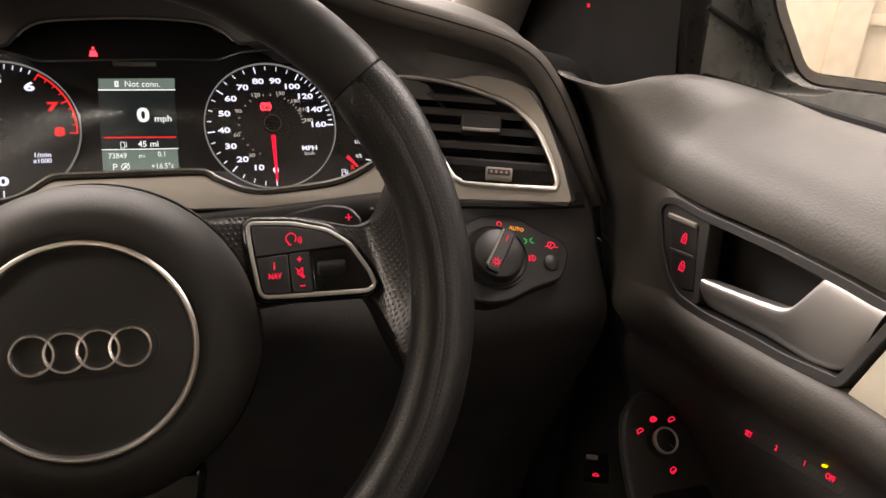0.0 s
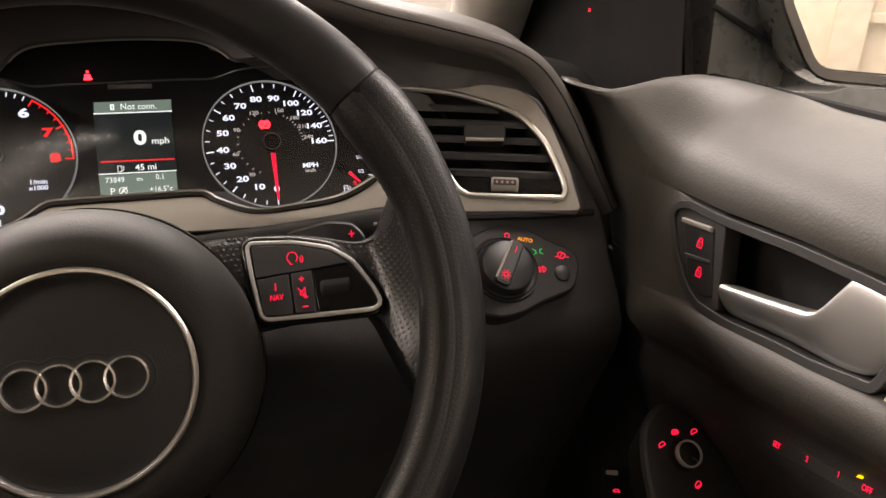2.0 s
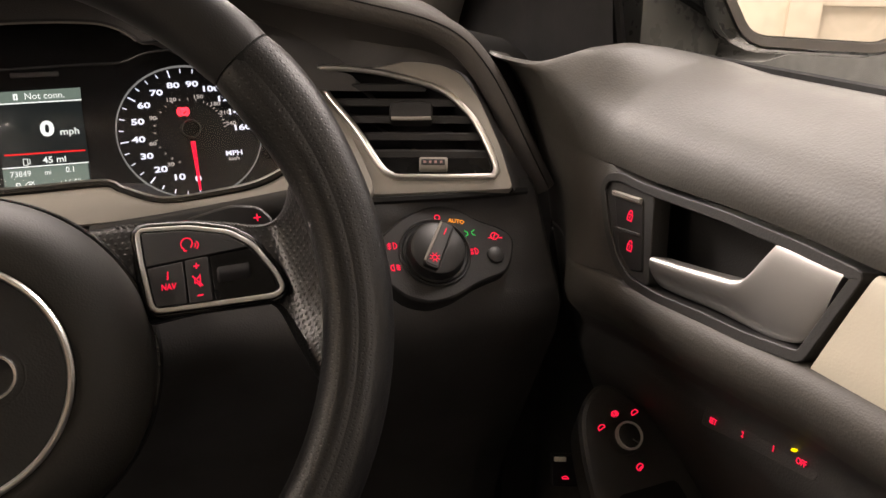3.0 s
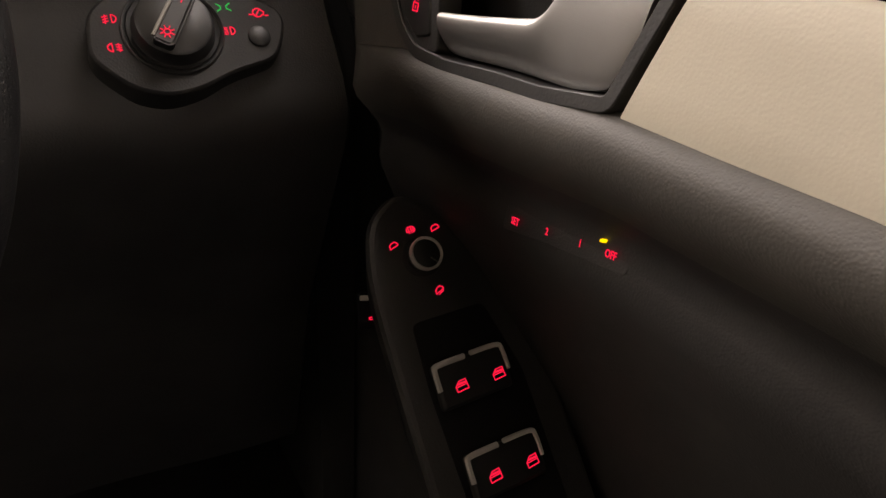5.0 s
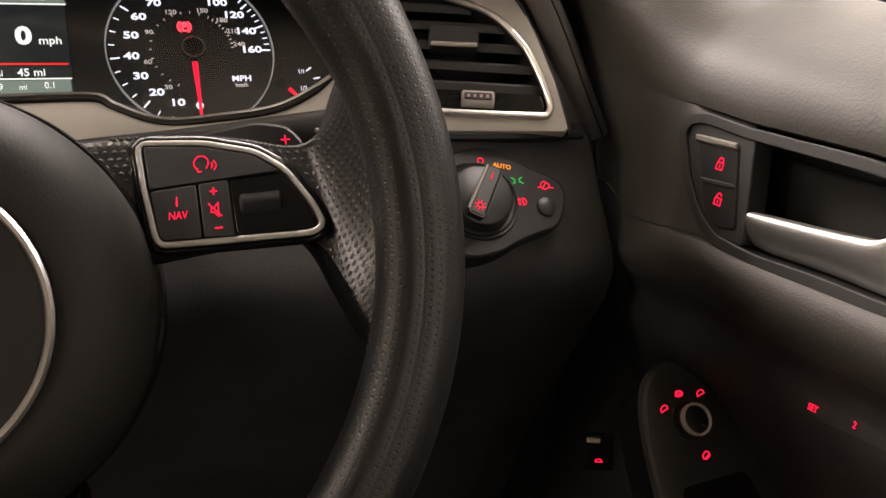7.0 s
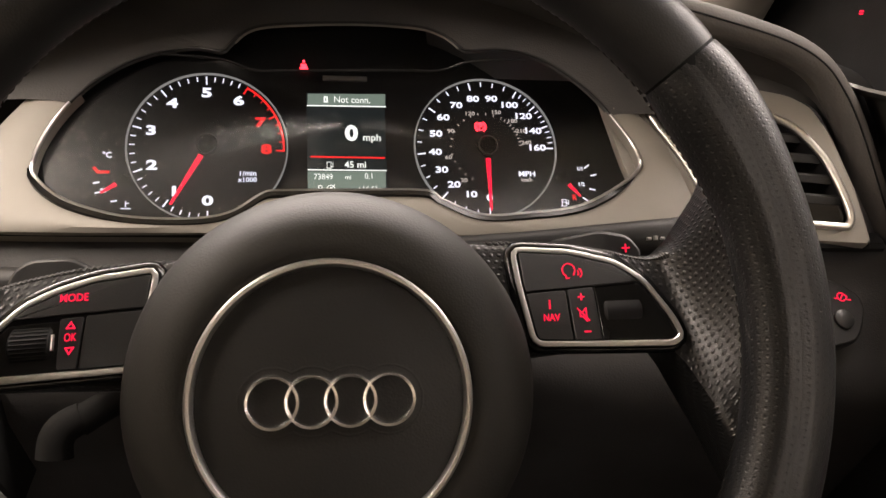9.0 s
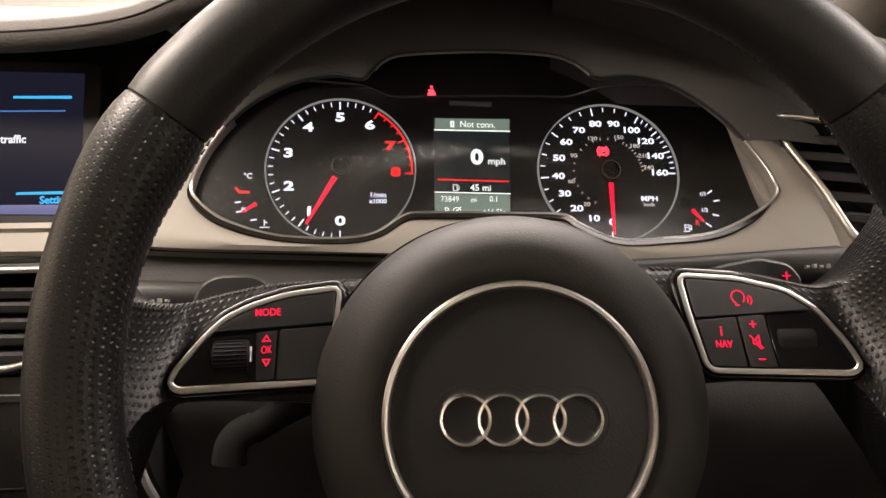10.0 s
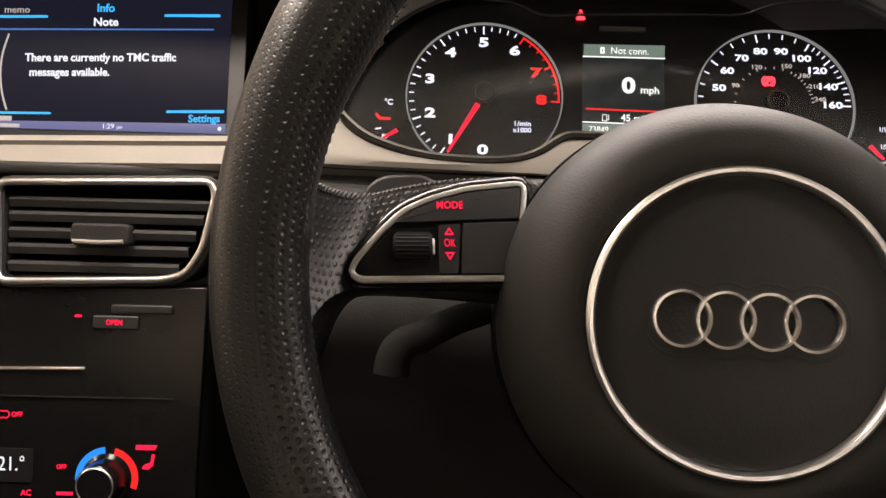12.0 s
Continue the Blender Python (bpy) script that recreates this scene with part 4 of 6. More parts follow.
# display between the dials
lcd = part("driver_display", plate(box(-0.0345, -0.0390, 0.0270, 0.0460), Z - 0.003, Z - 0.0005, 0.0002), LCDBACK, cluster, "lit driver display")
part("title_bar", plate([(-0.0338, 0.0358), (0.0275, 0.0363), (0.0280, 0.0460), (-0.0334, 0.0450)], Z - 0.001, Z - 0.0002, 0.0001), LCDGREEN, lcd)
part("title_rule", strokes([[(-0.0338, 0.0350), (0.0275, 0.0353)]], 0.0010, Z - 0.0004), LCDWHITE, lcd)
words("Not conn.", 0.0012, 0.0402, Z, 0.0078, LCDWHITE, lcd, 0.9)
part("phone_sign", strokes([[(-0.0205, 0.0383), (-0.0185, 0.0383), (-0.0185, 0.0423), (-0.0205, 0.0423), (-0.0205, 0.0383)]], 0.0012, Z - 0.0002), LCDWHITE, lcd)
words("0", 0.0000, 0.0118, Z, 0.0170, LCDWHITE, lcd, 1.15, name="speed_digit", bold=0.0007)
words("mph", 0.0160, 0.0088, Z, 0.0078, LCDWHITE, lcd, 1.05, bold=0.0001)
part("red_rule", strokes([[(-0.0315, -0.0072), (0.0250, -0.0078)]], 0.0011, Z - 0.0003), DEEPRED, lcd)
words("45 mi", 0.0025, -0.0138, Z, 0.0075, LCDWHITE, lcd, 1.0, bold=0.0001)
part("pump_sign", strokes([[(-0.0195, -0.0165), (-0.0195, -0.0115), (-0.0165, -0.0115), (-0.0165, -0.0165), (-0.0195, -0.0165)], [(-0.0165, -0.0150), (-0.0150, -0.0155), (-0.0150, -0.0120)]], 0.0005, Z - 0.0002), LCDWHITE, lcd)
part("foot_rule", strokes([[(-0.0340, -0.0178), (0.0262, -0.0182)]], 0.0009, Z - 0.0003), LCDWHITE, lcd)
part("foot_bar", plate(box(-0.0345, -0.0388, 0.0258, -0.0190), Z - 0.001, Z - 0.0002, 0.0001), LCDGREEN, lcd)
words("73849", -0.0225, -0.0236, Z, 0.0066, LCDWHITE, lcd, 0.9)
words("mi", -0.0034, -0.0238, Z, 0.0056, LCDWHITE, lcd, 0.9)
words("0.1", 0.0129, -0.0230, Z, 0.0066, LCDWHITE, lcd, 0.9)
words("P", -0.0251, -0.0334, Z, 0.0080, LCDWHITE, lcd, 1.0)
part("engine_stop_sign", strokes([circle(-0.0169, -0.0334, 0.0031, 16) + [(-0.0138, -0.0334)], [(-0.0200, -0.0372), (-0.0140, -0.0300)], [(-0.0185, -0.0350), (-0.0169, -0.0318), (-0.0153, -0.0350)]], 0.0006, Z - 0.0002), LCDWHITE, lcd)
words("+16.5°c", 0.0128, -0.0336, Z, 0.0066, LCDWHITE, lcd, 0.9)
part("seat_belt_lamp", strokes([[(-0.0361, 0.0720), (-0.0361, 0.0722)], [(-0.0372, 0.0690), (-0.0350, 0.0690), (-0.0343, 0.0665), (-0.0379, 0.0665), (-0.0372, 0.0690)], [(-0.0377, 0.0690), (-0.0345, 0.0662)], [(-0.0384, 0.0658), (-0.0338, 0.0658)]], 0.0018, Z), REDLAMP, cluster, "glowing red seat belt lamp")
part("dark_window", plate(rounded(box(-0.0215, 0.0570, 0.0135, 0.0605), 0.0006, 2), Z - 0.002, Z + 0.0003, 0.0002), BRUSHED, cluster)
bar = [tuple(DIALS.inverted() @ Vector(q)) for q in smooth_curve([(-0.125, 0.290, 1.050), (-0.085, 0.296, 1.0475), (-0.0636, 0.3024, 1.0400), (-0.04, 0.303, 1.0405), (0.0, 0.3035, 1.042), (0.045, 0.304, 1.0435), (0.0696, 0.3048, 1.0442), (0.092, 0.298, 1.052), (0.130, 0.292, 1.055)], 60)]
part("lens_edge", tube(bar, 0.0009, sides=6), SATIN, cluster)
lens_pts = [shifted(DIALS, FASCIA, x, y, -0.004) for x, y in opening]
lens_mid = tuple(np.mean(lens_pts, 0) + (0, 0, 0.012))
lens = bmesh.new()
rows = [lens_pts] + [[tuple(np.array(p) * (1 - f) + np.array(lens_mid) * f + np.array((0, 0, -0.018 * f * (1 - f) * 2))) for p in lens_pts] for f in (0.25, 0.5, 0.75, 0.97)]
ob = part("lens", loft(rows, closed=True, cap=False, bm=lens), LENS, cluster, "clear plastic lens")
ob.visible_shadow = False

# ---- steering wheel ----
wheel = thing("steering_wheel", WHEEL, "black leather three-spoke steering wheel with perforated grips", "steering wheel")
RX, RY, RR = 0.0068, 0.0195, 0.1745
PITCH = 0.0028


def rim_point(deg, phi, a=0.0172, b=0.0150):
    """A point of the rim: round the wheel by deg, round its section by phi."""
    w = radians(deg)
    r = RR
    if math.sin(w) < -0.5:
        r = min(r, 0.152 / -math.sin(w)) * 0.6 + r * 0.4 if math.sin(w) < -0.85 else r
    bulge = 1 + 0.10 * (math.exp(-((deg - 30) / 9) ** 2) + math.exp(-((deg - 150) / 9) ** 2))
    cr, cz = math.cos(phi), math.sin(phi)
    rho = r + a * bulge * math.copysign(abs(cr) ** 0.9, cr)
    return (RX + rho * math.cos(w), RY + rho * math.sin(w), 0.001 + b * bulge * math.copysign(abs(cz) ** 0.9, cz))


def rim_piece(name, a0, a1, mat, label, shrink=0.0):
    n, m = int(abs(a1 - a0) / 2) + 2, 28
    rows = []
    for i, d in enumerate(np.linspace(a0, a1, n)):
        end = min(i, n - 1 - i)
        k = 1 - (0.05 if end == 0 else 0.012 if end == 1 else 0) - shrink
        rows.append([rim_point(d, p, 0.0172 * k, 0.0150 * k) for p in np.linspace(0, 2 * math.pi, m, endpoint=False)])
    step = radians(abs(a1 - a0)) / (n - 1) * RR / PITCH
    ring = 2 * math.pi * 0.0162 / PITCH / m
    return part(name, loft(rows, closed=True, cap=True, uv=lambda i, j: (i * step, j * ring)), mat, wheel, label)


rim_piece("rim_core", 0, 359.9, RUBBER, "", 0.08)
rim_piece("rim_top", 37.7, 144.6, LEATHER, "smooth black leather upper rim")


def grip_half(name, a0, a1, p0, p1, mat, label, pitch):
    """One half of a grip's leather round the rim's section, its edges tucked into the seams."""
    n, m = int(abs(a1 - a0) / 2) + 2, 18
    rows = []
    for i, d in enumerate(np.linspace(a0, a1, n)):
        end = min(i, n - 1 - i)
        k = 1 - (0.05 if end == 0 else 0.012 if end == 1 else 0)
        row = []
        for j, p in enumerate(np.linspace(p0, p1, m)):
            side = min(j, m - 1 - j)
            q = k - (0.055 if side == 0 else 0.012 if side == 1 else 0)
            row.append(rim_point(d, radians(p), 0.0172 * q, 0.0150 * q))
        rows.append(row)
    step = radians(abs(a1 - a0)) / (n - 1) * RR / pitch
    ring = radians(p1 - p0) * 0.0162 / pitch / (m - 1)
    return part(name, loft(rows, uv=lambda i, j: (i * step, j * ring)), mat, wheel, label)


for a0, a1 in ((-74, 37.3), (145.0, 254)):
    grip_half("rim_grip", a0, a1, -82, 98, PERFORATED, "perforated black leather grip", PITCH)
    # Same leather both sides; the right is put darker and flatter for shade.
    grip_half("rim_grip_inside", a0, a1, 98, 278, SPOKE if 90 < (a0 + a1) / 2 < 270 else PERFORATED, "dimpled black leather inside the grip", 0.0036)
rim_piece("rim_bottom", 254.4, 285.6, LEATHER, "smooth black leather lower rim")
for a0, a1 in ((-70, 60), (120, 250)):
    bm = bmesh.new()
    for d in np.arange(a0, a1, 1.5):
        p, q = Vector(rim_point(d, radians(208), 0.0172, 0.0150)), Vector(rim_point(d + 0.9, radians(200), 0.0172, 0.0150))
        tube([p, (p + q) / 2 + Vector((0, 0, 0.0002)), q], 0.00050, sides=5, bm=bm)
    part("stitching", bm, SEAM, wheel, "row of black stitches inside the rim")


def spoke_face(x, y, side, sink=0.0):
    """Height of the spoke's leather: level with the buttons by the hub, rising into the inside of the rim."""
    r = math.hypot(x - side * RX, y - RY)
    level = -0.0327 - sink + 0.112 * x - 0.49 * y
    f = sstep(0.143, 0.172, r)
    return level * (1 - f) - 0.001 * f


def between(a, b, f, side):
    """A point between the spoke's two edges: straight by the hub, along an arc by the rim."""
    c = np.array((side * RX, RY))
    u, v = a - c, b - c
    r = np.linalg.norm(u) * (1 - f) + np.linalg.norm(v) * f
    w = math.atan2(u[1], u[0]) * (1 - f) + math.atan2(v[1], v[0]) * f
    g = sstep(0.115, 0.150, r)
    return (a * (1 - f) + b * f) * (1 - g) + (c + r * np.array((math.cos(w), math.sin(w)))) * g


TOP = [(0.045, 0.0600), (0.0690, 0.0605), (0.1021, 0.0585), (0.1246, 0.0540), (0.1426, 0.0490), (0.1530, 0.0505), (0.1590, 0.0575), (0.1630, 0.070), (0.1680, 0.085)]
LOW = [(0.045, 0.0000), (0.0750, 0.0040), (0.1021, 0.0060), (0.1246, 0.0070), (0.1400, 0.0060), (0.1475, -0.0014), (0.1527, -0.0191), (0.158, -0.036), (0.1660, -0.055)]
for s in (-1, 1):
    up, sink = (0.0035, 0.0055) if s > 0 else (0.0, 0.0)
    t, l = smooth_curve(TOP, 44), smooth_curve(LOW, 44)
    rows = []
    for f in np.r_[0, 0.02, 0.06, np.linspace(0.12, 0.88, 12), 0.94, 0.98, 1.0]:
        roll = -0.012 * (1 - math.sqrt(max(0, 1 - (1 - min(f, 1 - f) / 0.06) ** 2))) if min(f, 1 - f) < 0.06 else 0
        row = []
        for a, b in zip(t, l):
            x, y = between(a, b, f, s)
            row.append((s * x, y + up, spoke_face(x, y, s, sink) + roll))
        rows.append(row)
    rows = [[(x, y - 0.002, z - 0.022) for x, y, z in rows[0]]] + rows + [[(x, y + 0.002, z - 0.022) for x, y, z in rows[-1]]]
    across = np.array(rows)
    down = np.vstack([np.zeros((1, 44)), np.cumsum(np.linalg.norm(np.diff(across, axis=0), axis=2), axis=0)]) / 0.0036
    along = np.hstack([np.zeros((len(rows), 1)), np.cumsum(np.linalg.norm(np.diff(across, axis=1), axis=2), axis=1)]) / 0.0036
    part("spoke", loft(rows, uv=lambda i, j, u=along, v=down: (u[i][j], v[i][j])), SPOKE, wheel, "dimpled black leather spoke")
    bm = bmesh.new()
    for k in range(6, 27):
        for h in (0.0, 0.5):
            a = t[k] + (t[k + 1] - t[k]) * h
            b = t[k] + (t[k + 1] - t[k]) * (h + 0.42)
            tube([(s * a[0], a[1] + up - 0.0010, spoke_face(*a, s, sink) - 0.0012), (s * (a[0] + b[0]) / 2, (a[1] + b[1]) / 2 + up - 0.0022, spoke_face(*a, s, sink) + 0.0006), (s * b[0], b[1] + up - 0.0036, spoke_face(*b, s, sink) + 0.0002)], [0.0006, 0.0010, 0.0006], sides=6, bm=bm)
    part("stitching", bm, SEAM, wheel, "row of black stitches along the spoke")

PANEL_R = [(0.0785, 0.0567), (0.1045, 0.0545), (0.1254, 0.0489), (0.1373, 0.0403), (0.1475, 0.0243), (0.1504, 0.0163), (0.1461, 0.0134), (0.1160, 0.0142), (0.0877, 0.0152), (0.0853, 0.0176), (0.0809, 0.0386)]
PANEL_L = [(-0.0700, 0.0522), (-0.0942, 0.0497), (-0.1095, 0.0457), (-0.1209, 0.0407), (-0.1296, 0.0329), (-0.1395, 0.0217), (-0.1414, 0.0172), (-0.1379, 0.0148), (-0.0800, 0.0155), (-0.0770, 0.0175), (-0.0722, 0.0404)]
ZP = -0.030


def button_panel(outline, name, label):
    o = even(rounded(outline, 0.004, 4), 90)
    p = part(name, plate(inset(o, -0.0042), ZP - 0.014, ZP - 0.0012, 0.002), PIANO, wheel, label)
    part("chrome_frame", tube(flat(o, ZP), 0.0013, True, 8, 0.8), CHROME, p, "thin bright frame")
    part("button_bed", plate(inset(o, 0.0008), ZP - 0.004, ZP - 0.0006, 0.0004), FACE, p)
    return p


def button(parent, pts, name="button", lift=0.0016, r=0.0012, mat=None):
    return part(name, plate(rounded(pts, r, 3), ZP - 0.003, ZP + lift - 0.0006, 0.0003), mat or SATIN, parent)


pr = button_panel(PANEL_R, "button_panel", "black button panel in a thin bright frame")
top = button(pr, [(0.0812, 0.0548), (0.1040, 0.0527), (0.1240, 0.0474), (0.1345, 0.0398), (0.0832, 0.0372)])
part("voice_sign", strokes([arc_line(0.1035, 0.0460, 0.0029, 240, -20, 12), [(0.1020, 0.0436), (0.1022, 0.0424), (0.1034, 0.0424)], [(0.1062, 0.0450), (0.1056, 0.0438)], arc_line(0.1068, 0.0446, 0.0012, -50, 50, 5), arc_line(0.1070, 0.0446, 0.0024, -50, 50, 6)], 0.0005, ZP + 0.0010), RED, top)
left = button(pr, [(0.0836, 0.0362), (0.1010, 0.0372), (0.1025, 0.0162), (0.0880, 0.0168), (0.0866, 0.0190)])
words("i", 0.0935, 0.0312, ZP + 0.0011, 0.0058, RED, left, 1.0, -1, name="lettering", bold=0.0001)
words("NAV", 0.0938, 0.0257, ZP + 0.0011, 0.0042, RED, left, 0.85, -1, bold=0.00005)
midb = button(pr, [(0.1020, 0.0374), (0.1135, 0.0380), (0.1150, 0.0158), (0.1035, 0.0162)])
part("mute_sign", strokes([[(0.1066, 0.0273), (0.1076, 0.0273), (0.1093, 0.0292), (0.1093, 0.0238), (0.1076, 0.0257), (0.1066, 0.0257), (0.1066, 0.0273)], [(0.1056, 0.0292), (0.1104, 0.0240)]], 0.0005, ZP + 0.0010), RED, midb)
part("plus_sign", strokes([[(0.1066, 0.0340), (0.1090, 0.0340)], [(0.1078, 0.0328), (0.1078, 0.0352)]], 0.0006, ZP + 0.0010), RED, midb)
part("minus_sign", strokes([[(0.1078, 0.0194), (0.1102, 0.0194)]], 0.0006, ZP + 0.0010), RED, midb)
button(pr, [(0.1145, 0.0380), (0.1352, 0.0388), (0.1450, 0.0238), (0.1472, 0.0165), (0.1440, 0.0152), (0.1160, 0.0158)], lift=0.0006, mat=PIANO)
bm = lathe([(0.0, -0.0085), (0.0058, -0.0085), (0.0066, -0.0075), (0.0066, 0.0075), (0.0058, 0.0085), (0.0, 0.0085)], n=30)
bm.transform(pose(0.1262, 0.0278, ZP - 0.0052, 0, 90, 0))
part("volume_roller", bm, FACE, pr, "dark ribbed volume roller")

pl = button_panel(PANEL_L, "button_panel", "black button panel in a thin bright frame")
top = button(pl, [(-0.0722, 0.0502), (-0.0940, 0.0480), (-0.1090, 0.0440), (-0.1195, 0.0392), (-0.1252, 0.0358), (-0.0740, 0.0378)])
words("MODE", -0.1018, 0.0428, ZP + 0.0011, 0.0041, RED, top, 0.95, 0, bold=0.00005)
button(pl, [(-0.1255, 0.0338), (-0.1000, 0.0345), (-0.1010, 0.0165), (-0.1360, 0.0160), (-0.1392, 0.0180), (-0.1380, 0.0212)], lift=0.0006, mat=PIANO)
bm = bmesh.new()
lathe([(0.0, -0.0078), (0.0056, -0.0078), (0.0064, -0.0070), (0.0064, 0.0070), (0.0056, 0.0078), (0.0, 0.0078)], n=30, bm=bm)
for w in np.linspace(0, 360, 26, endpoint=False):
    tube([(0.0064 * math.cos(radians(w)), 0.0064 * math.sin(radians(w)), -0.0066), (0.0064 * math.cos(radians(w)), 0.0064 * math.sin(radians(w)), 0.0066)], 0.00045, sides=4, bm=bm)
bm.transform(pose(-0.1170, 0.0268, ZP - 0.0035, 0, 90, 0))
part("menu_roller", bm, RUBBER, pl, "ribbed menu roller with a bright end")
part("roller_end", plate(rounded(box(-0.1092, 0.0240, -0.1084, 0.0298), 0.0003, 2), ZP - 0.002, ZP + 0.0022, 0.0003), CHROME, pl)
ok = button(pl, [(-0.1068, 0.0352), (-0.0978, 0.0356), (-0.0995, 0.0170), (-0.1070, 0.0168)], lift=0.001)
words("OK", -0.1024, 0.0282, ZP + 0.0008, 0.0042, RED, ok, 0.75, 0)
part("arrow_sign", strokes([[(-0.1040, 0.0316), (-0.1010, 0.0316), (-0.1025, 0.0338), (-0.1040, 0.0316)]], 0.0005, ZP + 0.0004), RED, ok)
part("arrow_sign", strokes([[(-0.1040, 0.0246), (-0.1010, 0.0246), (-0.1025, 0.0224), (-0.1040, 0.0246)]], 0.0005, ZP + 0.0004), RED, ok)
button(pl, [(-0.0968, 0.0358), (-0.0740, 0.0366), (-0.0782, 0.0184), (-0.0798, 0.0170), (-0.0985, 0.0168)])



def lay_back(panel, side, rise, d):
    """Leans a button panel with its spoke: deeper by the hub and at the top."""
    b, c = 0.112 * side, -0.49
    m = Matrix(((1 - side * 0.2 * b, -side * 0.2 * c, 0, -side * 0.2 * d), (-rise * b, 1 - rise * c, 0, -rise * d), (b, c, 1, d), (0, 0, 0, 1)))
    for ob in (panel, *panel.children_recursive):
        ob.data.transform(m)


lay_back(pr, 1, 0.07, -0.0022)
lay_back(pl, -1, 0.19, 0.0033)

# hub
part("hub_shadow_ring", lathe([(0.076, -0.06), (0.0858, -0.055), (0.0863, -0.046), (0.0853, -0.040), (0.080, -0.038)], (0, 0), 96), PIANO, wheel, "gloss black ring behind the hub")
part("airbag_cover", lathe([(0.0505, -0.0050), (0.0528, -0.0012), (0.0550, 0.0004), (0.0600, 0.0003), (0.0668, -0.0022), (0.0738, -0.0085), (0.0798, -0.0175), (0.0832, -0.0270), (0.0842, -0.0360), (0.0830, -0.0480), (0.079, -0.058)], (0, 0), 128), HUB, wheel, "rounded black airbag cover")
part("cover_centre", lathe([(0.0, 0.0012), (0.020, 0.0009), (0.040, -0.0003), (0.0500, -0.0022), (0.0505, -0.0060)], (0, 0), 128), HUBSHADE, wheel, "round centre of the airbag cover, darkened for shade")
part("trim_ring", lathe([(0.0498, -0.0040), (0.0500, 0.0004), (0.0508, 0.0016), (0.0520, 0.0018), (0.0530, 0.0008), (0.0532, -0.0035)], (0, 0), 128), CHROME, wheel, "brushed silver ring")
TURN = Matrix.Rotation(radians(-1.4), 4, "Z")
EMBLEM = [-0.02125 + k * 0.01425 for k in range(4)]
upper = [(x, max(math.sqrt(max(0.0124**2 - (x - c) ** 2, 0)) for c in EMBLEM)) for x in np.linspace(EMBLEM[3] + 0.0122, EMBLEM[0] - 0.0122, 70)]
dish = even(upper + [(x, -y) for x, y in reversed(upper)], 160)


def cover_height(x, y):
    return float(np.interp(math.hypot(x, y), [0, 0.02, 0.04, 0.05], [0.0012, 0.0009, -0.0003, -0.0022]))


# Raised lip added in place of the shaded recess round the emblem.
bm = loft([[(x, y, cover_height(x, y) + dz) for x, y in inset(dish, d)] for d, dz in ((-0.0016, -0.0003), (-0.0006, 0.00012), (0.0, 0.00012), (0.0008, -0.0003))], closed=True)
bm.transform(TURN)
part("emblem_rim", bm, HUBSHADE, wheel, "soft raised edge suggesting the emblem's shaded recess")
for x in EMBLEM:
    bm = lathe([(0.0081, 0.0006), (0.0082, 0.0018), (0.0088, 0.0028), (0.0097, 0.0030), (0.0102, 0.0022), (0.0103, 0.0006)], (x, 0.0), 64)
    bm.transform(TURN)
    part("emblem_ring", bm, EMBLEM_METAL, wheel, "bright metal ring")
# lower spoke
low = rounded([(-0.050, -0.070), (0.050, -0.070), (0.040, -0.125), (-0.040, -0.125)], 0.01)
part("lower_spoke", plate(low, -0.05, -0.026, 0.004), PIANO, wheel, "gloss black lower spoke")
for s, pts in ((-1, [(-0.1476, 0.0500), (-0.1445, 0.0590), (-0.1368, 0.0640), (-0.1189, 0.0645), (-0.1100, 0.0600), (-0.1080, 0.0450), (-0.145, 0.042)]), (1, [(0.1040, 0.0600), (0.1090, 0.0640), (0.1330, 0.0680), (0.1480, 0.0650), (0.1550, 0.0560), (0.1500, 0.0450), (0.105, 0.045)])):
    pad = part("shift_paddle", plate(rounded(pts, 0.004), -0.078, -0.0735, 0.0015), SATIN, wheel, "black shift paddle")
    if s < 0:
        part("minus_sign", strokes([[(-0.1412, 0.0502), (-0.1370, 0.0506)]], 0.0009, -0.0734), RED, pad)
    else:
        part("plus_sign", strokes([[(0.1439, 0.0585), (0.1475, 0.0585)], [(0.1457, 0.0567), (0.1457, 0.0603)]], 0.0006, -0.0734), RED, pad)

# ---- steering column ----
column = thing("steering_column", WHEEL @ pose(0, 0, -0.06), "black plastic steering column shroud", "steering column")
shell = rounded([(-0.055, -0.060), (0.055, -0.060), (0.062, 0.0), (0.045, 0.055), (-0.045, 0.055), (-0.062, 0.0)], 0.02)
part("shroud", loft([flat(shell, 0.012), flat(inset(shell, -0.006), 0.0), flat(inset(shell, -0.010), -0.10), flat(inset(shell, -0.012), -0.26)], closed=True, cap=True), PLASTIC, column)


def stalk(name, m, length, side, label):
    s = thing(name, m, label, "stalk")
    p = smooth_curve([(0, 0, 0), (side * length * 0.4, 0.000, 0.004), (side * length * 0.8, 0.001, 0.010), (side * length, 0.001, 0.012)], 16)
    part("lever", tube(p, np.linspace(0.0065, 0.0105, 16), sides=12, flatten=0.62), SATIN, s)
    part("end_cap", tube([p[-1], p[-1] + (side * 0.006, 0, 0.001)], [0.0105, 0.0085], sides=12, flatten=0.62), PLASTIC, s)
    for k in range(4):
        part("print_mark", plate(box(side * (length * 0.84 + k * 0.0036), -0.0010, side * (length * 0.84 + k * 0.0036) + 0.0020, 0.0012 if k % 2 else 0.0006), 0.0150, 0.0184, 0.0002), DIMPRINT, s)
    return s


stalk("indicator_stalk", WHEEL @ pose(-0.055, 0.053, -0.103), 0.130, -1, "black indicator stalk with small printed signs")
stalk("wiper_stalk", WHEEL @ pose(0.055, 0.064, -0.103), 0.128, 1, "black wiper stalk with small printed signs")
